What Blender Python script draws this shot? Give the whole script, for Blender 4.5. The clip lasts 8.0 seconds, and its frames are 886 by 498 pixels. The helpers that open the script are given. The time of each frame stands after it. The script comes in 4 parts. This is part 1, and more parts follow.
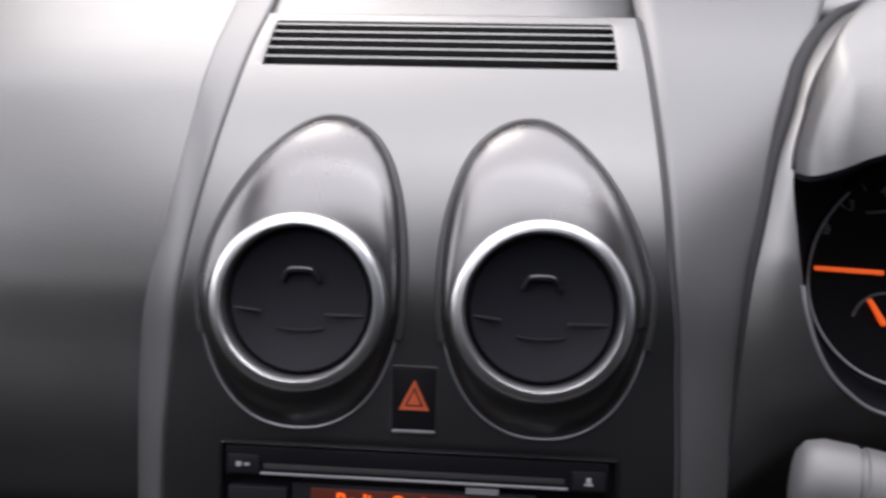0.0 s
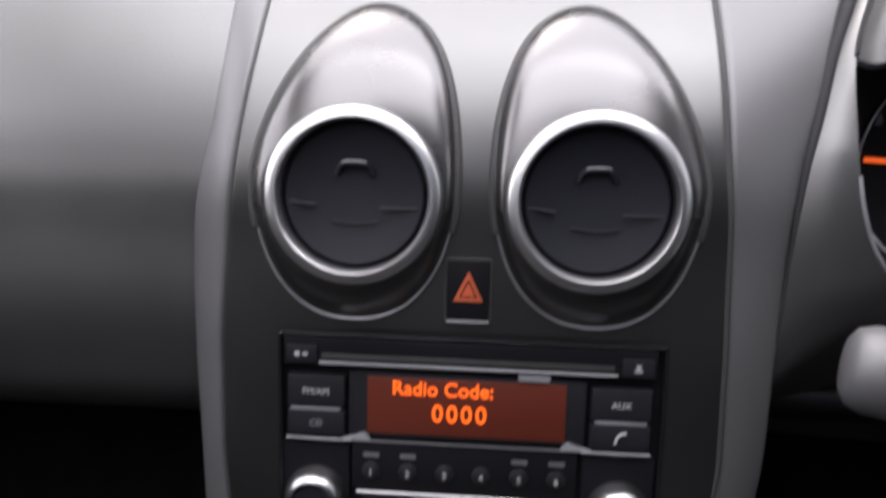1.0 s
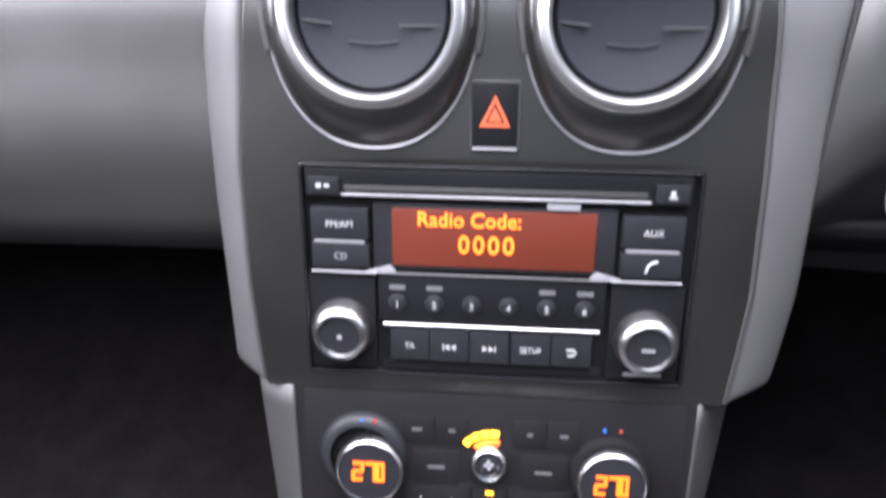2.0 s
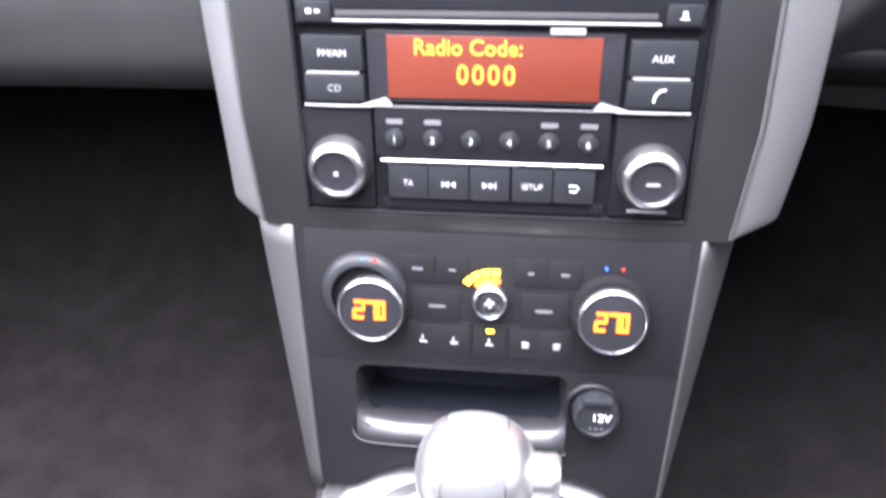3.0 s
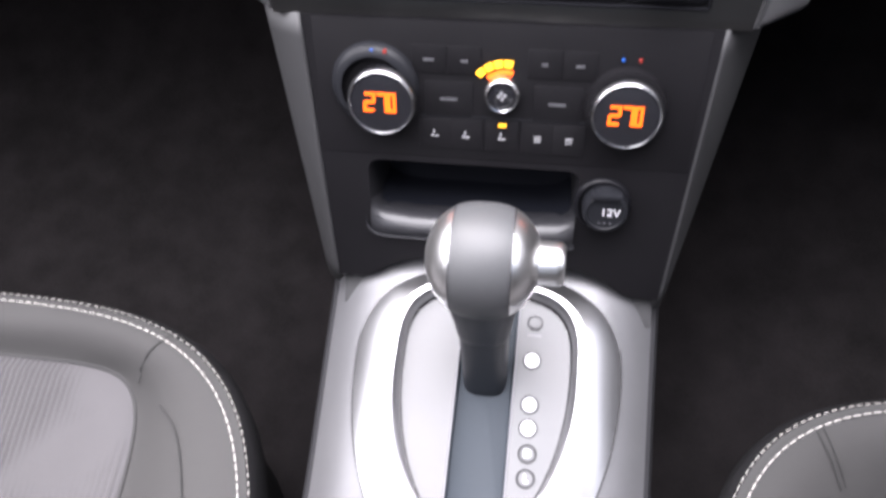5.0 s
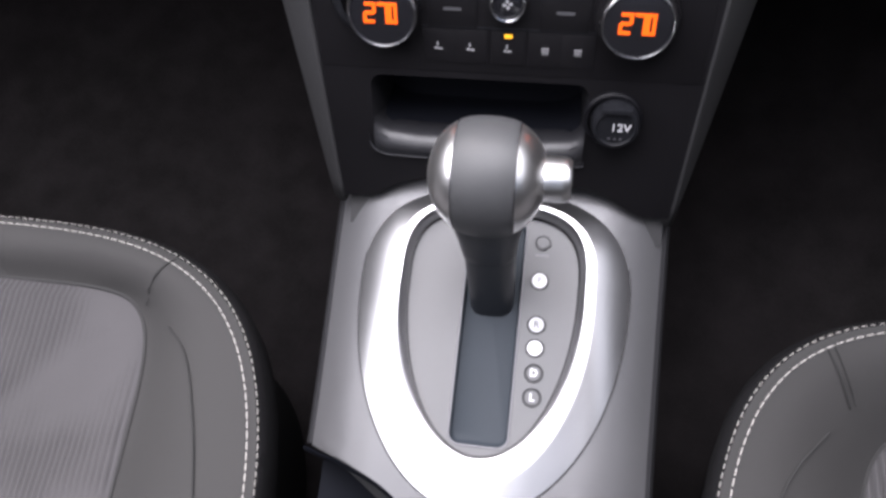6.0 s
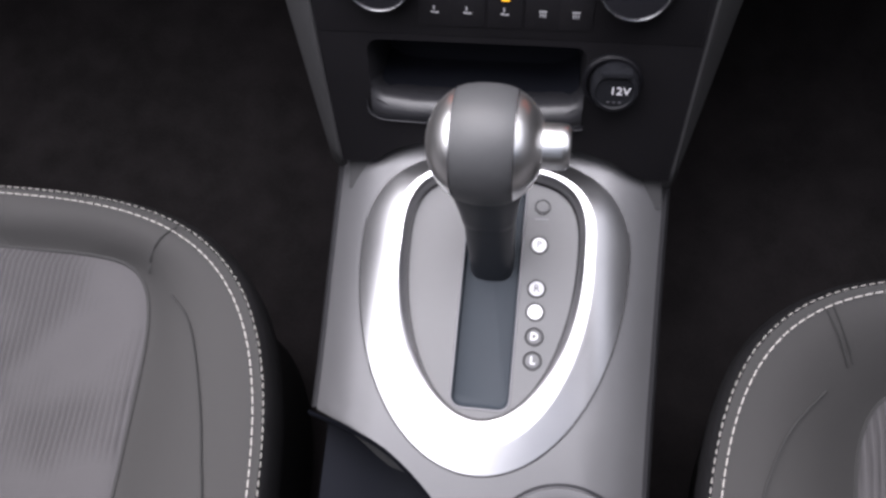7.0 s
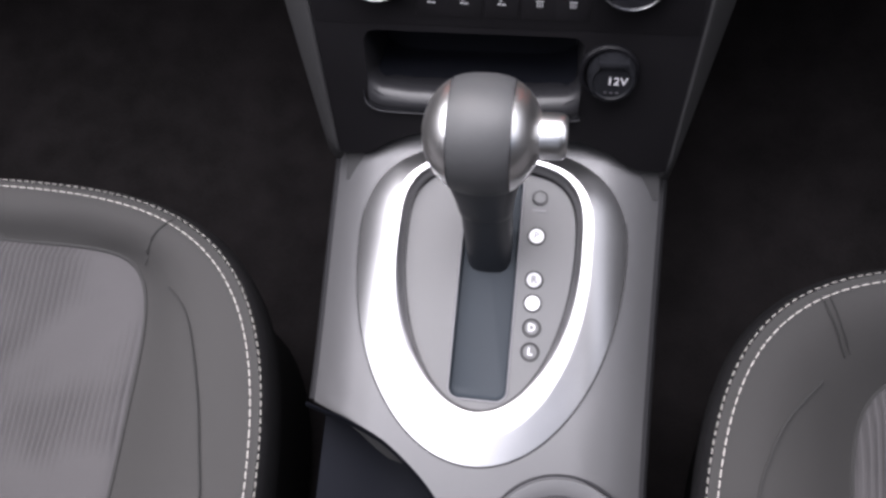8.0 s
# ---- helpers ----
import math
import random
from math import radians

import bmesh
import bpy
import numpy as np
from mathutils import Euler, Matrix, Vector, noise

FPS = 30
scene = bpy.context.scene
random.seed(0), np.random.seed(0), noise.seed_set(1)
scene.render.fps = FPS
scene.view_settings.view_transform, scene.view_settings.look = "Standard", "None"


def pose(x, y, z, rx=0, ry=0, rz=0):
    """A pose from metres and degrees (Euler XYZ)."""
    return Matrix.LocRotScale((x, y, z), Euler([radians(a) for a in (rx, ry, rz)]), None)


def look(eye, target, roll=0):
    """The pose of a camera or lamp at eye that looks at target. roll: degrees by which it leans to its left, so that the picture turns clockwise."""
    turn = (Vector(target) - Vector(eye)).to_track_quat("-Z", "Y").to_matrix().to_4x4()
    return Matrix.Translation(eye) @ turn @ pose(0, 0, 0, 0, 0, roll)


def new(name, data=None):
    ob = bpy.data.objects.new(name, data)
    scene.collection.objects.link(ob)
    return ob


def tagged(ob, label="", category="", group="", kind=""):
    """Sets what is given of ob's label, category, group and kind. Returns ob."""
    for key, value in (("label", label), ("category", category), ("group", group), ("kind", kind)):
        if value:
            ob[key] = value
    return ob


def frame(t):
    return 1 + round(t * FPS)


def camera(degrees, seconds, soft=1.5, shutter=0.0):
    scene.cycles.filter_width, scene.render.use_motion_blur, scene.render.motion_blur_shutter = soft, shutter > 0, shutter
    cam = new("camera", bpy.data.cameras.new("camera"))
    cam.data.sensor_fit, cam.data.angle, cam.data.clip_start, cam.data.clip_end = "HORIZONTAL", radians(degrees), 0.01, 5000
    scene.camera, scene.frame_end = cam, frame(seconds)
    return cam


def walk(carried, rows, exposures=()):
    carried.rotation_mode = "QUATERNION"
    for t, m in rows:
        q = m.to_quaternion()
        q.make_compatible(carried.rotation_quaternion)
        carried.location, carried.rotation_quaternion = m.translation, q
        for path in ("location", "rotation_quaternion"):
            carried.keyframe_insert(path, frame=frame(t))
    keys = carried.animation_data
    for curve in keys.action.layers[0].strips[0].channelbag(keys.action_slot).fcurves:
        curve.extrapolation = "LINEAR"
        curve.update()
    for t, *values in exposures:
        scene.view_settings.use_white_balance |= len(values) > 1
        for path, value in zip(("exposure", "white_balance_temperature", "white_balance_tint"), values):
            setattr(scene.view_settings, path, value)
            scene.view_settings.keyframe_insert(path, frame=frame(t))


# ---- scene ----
cam = camera(60.0, 8.0, soft=2.9, shutter=0.65)
# seconds, eye x y z, pitch, yaw, roll
PATH = [
    (0.0, 0.0335, -0.1021, 0.8052, -25.77, 4.21, 0.06),
    (0.2, 0.0301, -0.1054, 0.8051, -25.55, 5.30, 0.05),
    (0.5, 0.0238, -0.1079, 0.8048, -25.57, 4.87, -0.12),
    (0.8, 0.0154, -0.1070, 0.8037, -30.05, 4.55, -0.33),
    (1.0, 0.0104, -0.1057, 0.8021, -33.16, 4.65, -0.49),
    (1.25, 0.0060, -0.1030, 0.7990, -36.65, 5.05, -1.10),
    (1.5, 0.0032, -0.0998, 0.7954, -40.60, 5.62, -1.83),
    (1.7, 0.0047, -0.1060, 0.7867, -41.13, 6.19, -2.08),
    (2.8, 0.0134, -0.1023, 0.7632, -51.28, 9.03, -4.94),
    (3.0, 0.0163, -0.1136, 0.7552, -51.79, 9.69, -5.07),
    (3.5, 0.0185, -0.1185, 0.7537, -54.98, 10.03, -5.43),
    (4.0, 0.0210, -0.1222, 0.7448, -57.78, 11.50, -6.40),
    (4.5, 0.0230, -0.1205, 0.7466, -61.34, 14.02, -8.44),
    (5.0, 0.0242, -0.1234, 0.7477, -64.95, 16.71, -10.69),
    (5.2, 0.0254, -0.1257, 0.7446, -66.11, 17.93, -11.65),
    (6.3, 0.0307, -0.1232, 0.7371, -71.21, 25.21, -19.04),
    (6.5, 0.0296, -0.1175, 0.7398, -72.24, 26.18, -20.24),
    (7.0, 0.0309, -0.1171, 0.7401, -73.11, 27.47, -21.87),
    (7.5, 0.0324, -0.1215, 0.7385, -73.00, 27.63, -22.03),
    (8.0, 0.0314, -0.1190, 0.7391, -73.51, 27.46, -21.99),
]
# seconds, stops, kelvin, tint
EXPOSURES = [(0.0, 0.12, 6600, 16), (0.5, 0.2, 6650, 17), (1.0, 0.5, 6650, 17), (1.25, 0.8, 6600, 17.5), (1.5, 1.45, 6550, 18), (1.7, 1.85, 6500, 18), (2.8, 3.5, 6350, 19), (3.1, 3.5, 6350, 19),
             (3.5, 3.15, 6350, 19), (4.5, 2.55, 6550, 19), (5.0, 1.85, 6550, 18.5), (5.2, 1.7, 6550, 18.5), (6.3, 0.85, 6500, 18.5), (8.0, 0.85, 6550, 18.5)]
walk(cam, [(t, pose(x, y, z, 90 + p, 0, w) @ pose(0, 0, 0, 0, 0, r)) for t, x, y, z, p, w, r in PATH], EXPOSURES)

# ---------------------------------------------------------------- light
world = bpy.data.worlds.new("sky")
scene.world = world
world.use_nodes = True
wn = world.node_tree.nodes
sky = wn.new("ShaderNodeTexSky")
sky.sky_type, sky.sun_disc = "NISHITA", False
sky.sun_elevation, sky.sun_rotation = radians(48), radians(-24)
sky.air_density, sky.dust_density = 1.6, 4.0
world.node_tree.links.new(sky.outputs[0], wn["Background"].inputs[0])
wn["Background"].inputs[1].default_value = 0.05

sun = new("sun", bpy.data.lights.new("sun", "SUN"))
sun.data.energy, sun.data.angle, sun.data.color = 0.8, radians(25), (1.0, 0.97, 0.92)
sun.matrix_world = look((-0.9, 2.0, 3.0), (0, 0, 0.5))


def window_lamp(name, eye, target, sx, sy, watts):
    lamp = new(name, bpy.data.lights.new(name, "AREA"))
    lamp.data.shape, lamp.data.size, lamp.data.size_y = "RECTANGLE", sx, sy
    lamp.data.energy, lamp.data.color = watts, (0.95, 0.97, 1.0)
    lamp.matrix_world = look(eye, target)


window_lamp("windscreen_daylight", (0.08, 0.43, 1.13), (0.06, 0.14, 0.55), 1.24, 0.50, 12.0)
window_lamp("passenger_window_daylight", (-0.72, 0.14, 0.96), (-0.15, 0.10, 0.40), 0.80, 0.40, 4.8)
window_lamp("driver_window_daylight", (0.72, 0.14, 0.96), (0.15, 0.10, 0.40), 0.80, 0.40, 0.8)
window_lamp("rear_window_daylight", (0.0, -1.50, 1.02), (0.0, 0.2, 0.6), 1.1, 0.30, 0.06)
# Roof glass is unseen, assumed from reflections; these lamps add its overhead light.
window_lamp("assumed_roof_daylight", (-0.03, 0.08, 1.19), (-0.03, 0.08, 0.3), 0.80, 0.38, 6.6)
window_lamp("assumed_rear_roof_daylight", (-0.30, -0.34, 1.19), (-0.30, -0.34, 0.3), 0.44, 0.48, 2.3)


# ---------------------------------------------------------------- materials
def material(name, color, rough=0.5, metal=0.0, grain=900.0, bump=0.0, vary=0.12, stain=14.0, emit=0.0, spec=0.5):
    """A painted, moulded or woven surface: fine grain in relief, and slow stains in colour and gloss."""
    m = bpy.data.materials.new(name)
    m.use_nodes = True
    n, link = m.node_tree.nodes, m.node_tree.links.new
    b = n["Principled BSDF"]
    co = n.new("ShaderNodeTexCoord")
    slow = n.new("ShaderNodeTexNoise")
    slow.inputs["Scale"].default_value, slow.inputs["Detail"].default_value = stain, 5.0
    fine = n.new("ShaderNodeTexNoise")
    fine.inputs["Scale"].default_value, fine.inputs["Detail"].default_value = grain, 3.0
    link(co.outputs["Object"], slow.inputs["Vector"])
    link(co.outputs["Object"], fine.inputs["Vector"])
    add = n.new("ShaderNodeMath")
    add.operation = "MULTIPLY_ADD"
    add.inputs[1].default_value = 0.5
    link(fine.outputs["Fac"], add.inputs[0])
    link(slow.outputs["Fac"], add.inputs[2])
    mix = n.new("ShaderNodeMix")
    mix.data_type = "RGBA"
    mix.inputs["A"].default_value = (*[c * (1 - vary) for c in color], 1)
    mix.inputs["B"].default_value = (*[min(1.0, c * (1 + vary)) for c in color], 1)
    ramp = n.new("ShaderNodeMapRange")
    ramp.inputs[1].default_value, ramp.inputs[2].default_value = 0.45, 1.05
    link(add.outputs[0], ramp.inputs[0])
    link(ramp.outputs[0], mix.inputs["Factor"])
    link(mix.outputs["Result"], b.inputs["Base Color"])
    gloss = n.new("ShaderNodeMapRange")
    gloss.inputs[1].default_value, gloss.inputs[2].default_value = 0.3, 0.7
    gloss.inputs[3].default_value, gloss.inputs[4].default_value = max(0.02, rough - 0.03), min(1, rough + 0.03)
    link(slow.outputs["Fac"], gloss.inputs[0])
    link(gloss.outputs[0], b.inputs["Roughness"])
    b.inputs["Metallic"].default_value = metal
    b.inputs["Specular IOR Level"].default_value = spec
    if bump:
        bp = n.new("ShaderNodeBump")
        bp.inputs["Strength"].default_value, bp.inputs["Distance"].default_value = bump, 0.0006
        link(fine.outputs["Fac"], bp.inputs["Height"])
        link(bp.outputs[0], b.inputs["Normal"])
    if emit:
        b.inputs["Emission Color"].default_value = (*color, 1)
        b.inputs["Emission Strength"].default_value = emit
    return m


def ribbed(name, color, rough, pitch, bump):
    """Cloth with fine ribs along the seat, the grooves' shade put into the colour."""
    m = material(name, color, rough, grain=1500, bump=0.3, vary=0.18, stain=9)
    n, link = m.node_tree.nodes, m.node_tree.links.new
    co = n.new("ShaderNodeTexCoord")
    wave = n.new("ShaderNodeTexWave")
    wave.bands_direction = "X"
    wave.inputs["Scale"].default_value = 2 * math.pi / pitch / 20.0
    wave.inputs["Distortion"].default_value, wave.inputs["Detail"].default_value = 0.5, 1.0
    wave.inputs["Detail Scale"].default_value = 0.6
    link(co.outputs["Object"], wave.inputs["Vector"])
    bp = n.new("ShaderNodeBump")
    bp.inputs["Strength"].default_value, bp.inputs["Distance"].default_value = bump, 0.0009
    mask = n.new("ShaderNodeTexNoise")
    mask.inputs["Scale"].default_value, mask.inputs["Detail"].default_value = 14.0, 2.0
    link(co.outputs["Object"], mask.inputs["Vector"])
    cut = n.new("ShaderNodeMapRange")
    cut.inputs[1].default_value, cut.inputs[2].default_value = 0.42, 0.62
    link(mask.outputs["Fac"], cut.inputs[0])
    worn = n.new("ShaderNodeMath")
    worn.operation = "MULTIPLY"
    link(wave.outputs["Fac"], worn.inputs[0])
    link(cut.outputs[0], worn.inputs[1])
    link(worn.outputs[0], bp.inputs["Height"])
    old = n["Bump"].outputs[0]
    base = n["Principled BSDF"].inputs["Base Color"]
    plain = base.links[0].from_socket
    # darkens the grooves in colour, as relief alone shades them too little
    tone = n.new("ShaderNodeMapRange")
    tone.inputs[3].default_value, tone.inputs[4].default_value = 1.0, 0.62
    link(worn.outputs[0], tone.inputs[0])
    groove_shade = n.new("ShaderNodeVectorMath")
    groove_shade.operation = "SCALE"
    link(plain, groove_shade.inputs[0])
    link(tone.outputs[0], groove_shade.inputs["Scale"])
    link(groove_shade.outputs[0], base)
    link(old, bp.inputs["Normal"])
    link(bp.outputs[0], n["Principled BSDF"].inputs["Normal"])
    return m


M = {
    "fascia": material("satin_gunmetal_plastic", (0.003, 0.003, 0.0032), 0.35, 0.0, 1400, 0.06, 0.08, spec=1.0),
    "dash": material("grained_dash_plastic", (0.009, 0.009, 0.0095), 0.41, 0.0, 700, 0.15, 0.12, spec=1.0),
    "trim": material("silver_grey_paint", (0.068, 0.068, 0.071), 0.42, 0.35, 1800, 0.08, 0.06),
    # same silver paint as above, darkened for the shade on the console's sides
    "shaded_trim": material("shaded_silver_paint", (0.016, 0.016, 0.017), 0.6, 0.0, 1800, 0.08, 0.06),
    "pod": material("dark_silver_satin", (0.086, 0.084, 0.086), 0.28, 0.92, 1600, 0.06, 0.06),
    "chrome": material("satin_chrome", (0.72, 0.72, 0.73), 0.24, 1.0, 1200, 0.03, 0.04),
    "smoke": material("smoked_chrome", (0.32, 0.32, 0.33), 0.28, 1.0, 1200, 0.02, 0.04),
    "bright": material("brushed_silver", (0.50, 0.50, 0.51), 0.33, 1.0, 1500, 0.05, 0.05),
    "plate": material("satin_silver_plate", (0.098, 0.098, 0.102), 0.42, 0.45, 1700, 0.08, 0.06),
    "gate": material("grey_gate_plastic", (0.086, 0.086, 0.089), 0.5, 0.1, 1300, 0.1, 0.06),
    "slot": material("rubber_gate_strip", (0.022, 0.028, 0.035), 0.6, 0.0, 900, 0.15, 0.1, spec=0.2),
    "black": material("black_plastic", (0.012, 0.012, 0.014), 0.45, 0.0, 1200, 0.15, 0.2),
    "gloss": material("gloss_black_plastic", (0.010, 0.010, 0.012), 0.18, 0.0, 900, 0.02, 0.15),
    "radio": material("radio_face_plastic", (0.0050, 0.0050, 0.0062), 0.38, 0.0, 1500, 0.08, 0.12, spec=0.10),
    "key": material("radio_button_plastic", (0.0090, 0.0094, 0.0112), 0.4, 0.0, 1500, 0.08, 0.1, spec=0.15),
    "flap": material("vent_flap_plastic", (0.0042, 0.0045, 0.0070), 0.5, 0.0, 1300, 0.12, 0.15, spec=0.18),
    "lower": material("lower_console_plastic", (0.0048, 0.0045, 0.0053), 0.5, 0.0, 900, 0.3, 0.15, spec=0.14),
    "dark": material("shadowed_plastic", (0.010, 0.010, 0.011), 0.7, 0.0, 900, 0.3, 0.2),
    "carpet": material("dark_carpet", (0.0110, 0.0096, 0.0100), 0.95, 0.0, 420, 1.0, 0.45, 30, spec=0.1),
    "legend": material("white_legend_print", (0.50, 0.50, 0.52), 0.5, 0.0, 900, 0.0, 0.05),
    "print": material("faded_button_print", (0.24, 0.24, 0.25), 0.5, 0.0, 900, 0.0, 0.1),
    "dim": material("grey_legend_print", (0.13, 0.13, 0.14), 0.5, 0.0, 900, 0.0, 0.05),
    "faint": material("faint_legend_print", (0.055, 0.055, 0.060), 0.5, 0.0, 900, 0.0, 0.1),
    "line": material("grey_metal_line", (0.20, 0.20, 0.212), 0.36, 0.6, 900, 0.0, 0.05),
    "screen": material("amber_screen", (0.055, 0.0108, 0.0062), 0.3, 0.0, 900, 0.0, 0.1, emit=0.13),
    "amber": material("amber_characters", (1.0, 0.125, 0.010), 0.4, 0.0, 900, 0.0, 0.02, emit=0.5),
    "digit": material("amber_dial_figures", (1.0, 0.115, 0.005), 0.4, 0.0, 900, 0.0, 0.02, emit=0.28),
    "yellow": material("yellow_lamp", (1.0, 0.46, 0.02), 0.4, 0.0, 900, 0.0, 0.02, emit=0.25),
    "red": material("red_dot", (0.16, 0.018, 0.014), 0.4),
    "blue": material("blue_dot", (0.010, 0.06, 0.26), 0.4),
    "hazard": material("hazard_orange", (0.30, 0.055, 0.02), 0.45, 0.0, 900, 0.0, 0.08),
    "needle": material("lit_needle", (1.0, 0.13, 0.02), 0.4, 0.0, 900, 0.0, 0.02, emit=0.55),
    "leather": material("charcoal_seat_cloth", (0.029, 0.0283, 0.0280), 0.75, 0.0, 1500, 0.5, 0.12, 11, spec=0.3),
    "mesh_cloth": material("woven_seat_cloth", (0.009, 0.0088, 0.0095), 0.9, 0.0, 800, 0.9, 0.16, 16, spec=0.08),
    "insert": ribbed("ribbed_seat_cloth", (0.046, 0.0438, 0.046), 0.85, 0.0042, 1.0),
    "seam": material("seam_shadow_thread", (0.02, 0.02, 0.02), 0.9),
    "thread": material("white_thread", (0.48, 0.46, 0.43), 0.7),
    "band": material("grey_knob_skin", (0.041, 0.042, 0.044), 0.5, 0.0, 1100, 0.12, 0.1, spec=0.35),
    "knob": material("satin_nickel", (0.84, 0.835, 0.83), 0.31, 1.0, 1400, 0.04, 0.04),
    "tray": material("tray_mat", (0.013, 0.013, 0.015), 0.42, 0.0, 1200, 0.1, 0.1),
    "stalk": material("stalk_grey_plastic", (0.048, 0.048, 0.051), 0.5, 0.0, 1200, 0.15, 0.08),
    "shaft": material("shaft_rubber", (0.010, 0.0115, 0.015), 0.45, 0.0, 900, 0.15, 0.1),
    # navy recess plastic; also puts shade into the tray and under the hood
    "recess": material("navy_plastic_and_shade", (0.0042, 0.0048, 0.0072), 0.7, 0.0, 900, 0.15, 0.15, spec=0.08),
    # rubber seal colour, also used for the shade on the hood's flank
    "seal": material("rubber_seal_and_shade", (0.015, 0.015, 0.0165), 0.75, 0.0, 900, 0.15, 0.12, spec=0.12),
    "lens": material("gear_window_glare", (0.78, 0.78, 0.80), 0.4, 0.0, 900, 0.0, 0.06),
    "lining": material("light_roof_lining", (0.45, 0.44, 0.43), 0.9, 0.0, 700, 0.3, 0.08),
}


# ---------------------------------------------------------------- mesh helpers
def thing(name, at, label, category, kind="", group=""):
    ob = new(name)
    ob.empty_display_size = 0.02
    ob.location = at
    return tagged(ob, label, category, group, kind)


def part(name, bm, mat, parent=None, label="", smooth=True):
    me = bpy.data.meshes.new(name)
    bmesh.ops.recalc_face_normals(bm, faces=bm.faces)
    bm.to_mesh(me)
    bm.free()
    me.materials.append(M[mat])
    if smooth:
        me.polygons.foreach_set("use_smooth", [True] * len(me.polygons))
        me.set_sharp_from_angle(angle=radians(38))
    ob = new(name, me)
    if parent is not None:
        ob.parent = parent
        if parent.type == "EMPTY":
            ob.matrix_parent_inverse = Matrix.Translation(-parent.location)
    if label:
        tagged(ob, label)
    return ob


def frame_at(origin, right, up):
    r = Vector(right).normalized()
    u = Vector(up).normalized()
    n = r.cross(u)
    return Matrix.Translation(origin) @ Matrix((r, u, n)).transposed().to_4x4()


def rbox(bm, fr, u0, u1, v0, v1, h0, h1, bevel=0.001, seg=2):
    """A box with rounded edges in a frame's own right, up and out."""
    vs = [bm.verts.new(fr @ Vector(c)) for c in
          ((u0, v0, h0), (u1, v0, h0), (u1, v1, h0), (u0, v1, h0), (u0, v0, h1), (u1, v0, h1), (u1, v1, h1), (u0, v1, h1))]
    fs = [bm.faces.new([vs[i] for i in f]) for f in
          ((3, 2, 1, 0), (4, 5, 6, 7), (0, 1, 5, 4), (1, 2, 6, 5), (2, 3, 7, 6), (3, 0, 4, 7))]
    if bevel:
        es = {e for f in fs for e in f.edges}
        bmesh.ops.bevel(bm, geom=list(es), offset=bevel, segments=seg, profile=0.6, affect="EDGES")
    return bm


def box(fr, u0, u1, v0, v1, h0, h1, bevel=0.001, seg=2):
    return rbox(bmesh.new(), fr, u0, u1, v0, v1, h0, h1, bevel, seg)


def lathe(bm, fr, prof, seg=48, cu=0.0, cv=0.0, a0=0.0, a1=360.0, su=1.0):
    """Turns (radius, height) points about the frame's outward axis."""
    full = abs(a1 - a0) >= 359.9
    n = seg if full else seg + 1
    rings = []
    for i in range(n):
        a = radians(a0 + (a1 - a0) * i / seg)
        rings.append([bm.verts.new(fr @ Vector((cu + su * r * math.cos(a), cv + r * math.sin(a), h))) for r, h in prof])
    for i in range(seg):
        p, q = rings[i], rings[(i + 1) % n]
        for j in range(len(prof) - 1):
            bm.faces.new((p[j], q[j], q[j + 1], p[j + 1]))
    bmesh.ops.remove_doubles(bm, verts=bm.verts, dist=1e-6)
    return bm


def turned(fr, prof, seg=48, **k):
    return lathe(bmesh.new(), fr, prof, seg, **k)


def tube(bm, pts, r, seg=8, closed=False, flat=1.0):
    pts = [Vector(p) for p in pts]
    n = len(pts)
    rings = []
    for i, p in enumerate(pts):
        a = pts[(i - 1) % n] if closed or i else p
        b = pts[(i + 1) % n] if closed or i < n - 1 else p
        t = (b - a).normalized()
        side = t.cross(Vector((0.13, 0.21, 0.97))).normalized()
        up = side.cross(t)
        rr = r(i / max(1, n - 1)) if callable(r) else r
        rings.append([bm.verts.new(p + rr * (math.cos(2 * math.pi * k / seg) * side + flat * math.sin(2 * math.pi * k / seg) * up)) for k in range(seg)])
    for i in range(n if closed else n - 1):
        p, q = rings[i], rings[(i + 1) % n]
        for k in range(seg):
            bm.faces.new((p[k], p[(k + 1) % seg], q[(k + 1) % seg], q[k]))
    if not closed:
        bm.faces.new(rings[0][::-1])
        bm.faces.new(rings[-1])
    return bm


def grid(bm, fn, us, vs, skip=None):
    """A sheet of quads over the parameters us and vs."""
    vv = [[bm.verts.new(fn(u, v)) for v in vs] for u in us]
    for i in range(len(us) - 1):
        for j in range(len(vs) - 1):
            if skip and skip((us[i] + us[i + 1]) / 2, (vs[j] + vs[j + 1]) / 2):
                continue
            bm.faces.new((vv[i][j], vv[i + 1][j], vv[i + 1][j + 1], vv[i][j + 1]))
    loose = [v for v in bm.verts if not v.link_faces]
    bmesh.ops.delete(bm, geom=loose, context="VERTS")
    return bm


def thicken(ob, t, bevel=0.0):
    s = ob.modifiers.new("thickness", "SOLIDIFY")
    s.thickness, s.offset = t, -1.0
    if bevel:
        b = ob.modifiers.new("rounding", "BEVEL")
        b.width, b.segments, b.limit_method, b.angle_limit = bevel, 2, "ANGLE", radians(50)
    return ob


def loft(bm, loops, closed=True):
    vv = [[bm.verts.new(p) for p in lp] for lp in loops]
    n = len(vv[0])
    for a, b in zip(vv, vv[1:]):
        for i in range(n if closed else n - 1):
            j = (i + 1) % n
            bm.faces.new((a[i], a[j], b[j], b[i]))
    return vv


def crown(u):
    """How far the gear plate falls away towards its sides."""
    return -0.0150 * (max(0.0, abs(u) - 0.057) / 0.038) ** 2


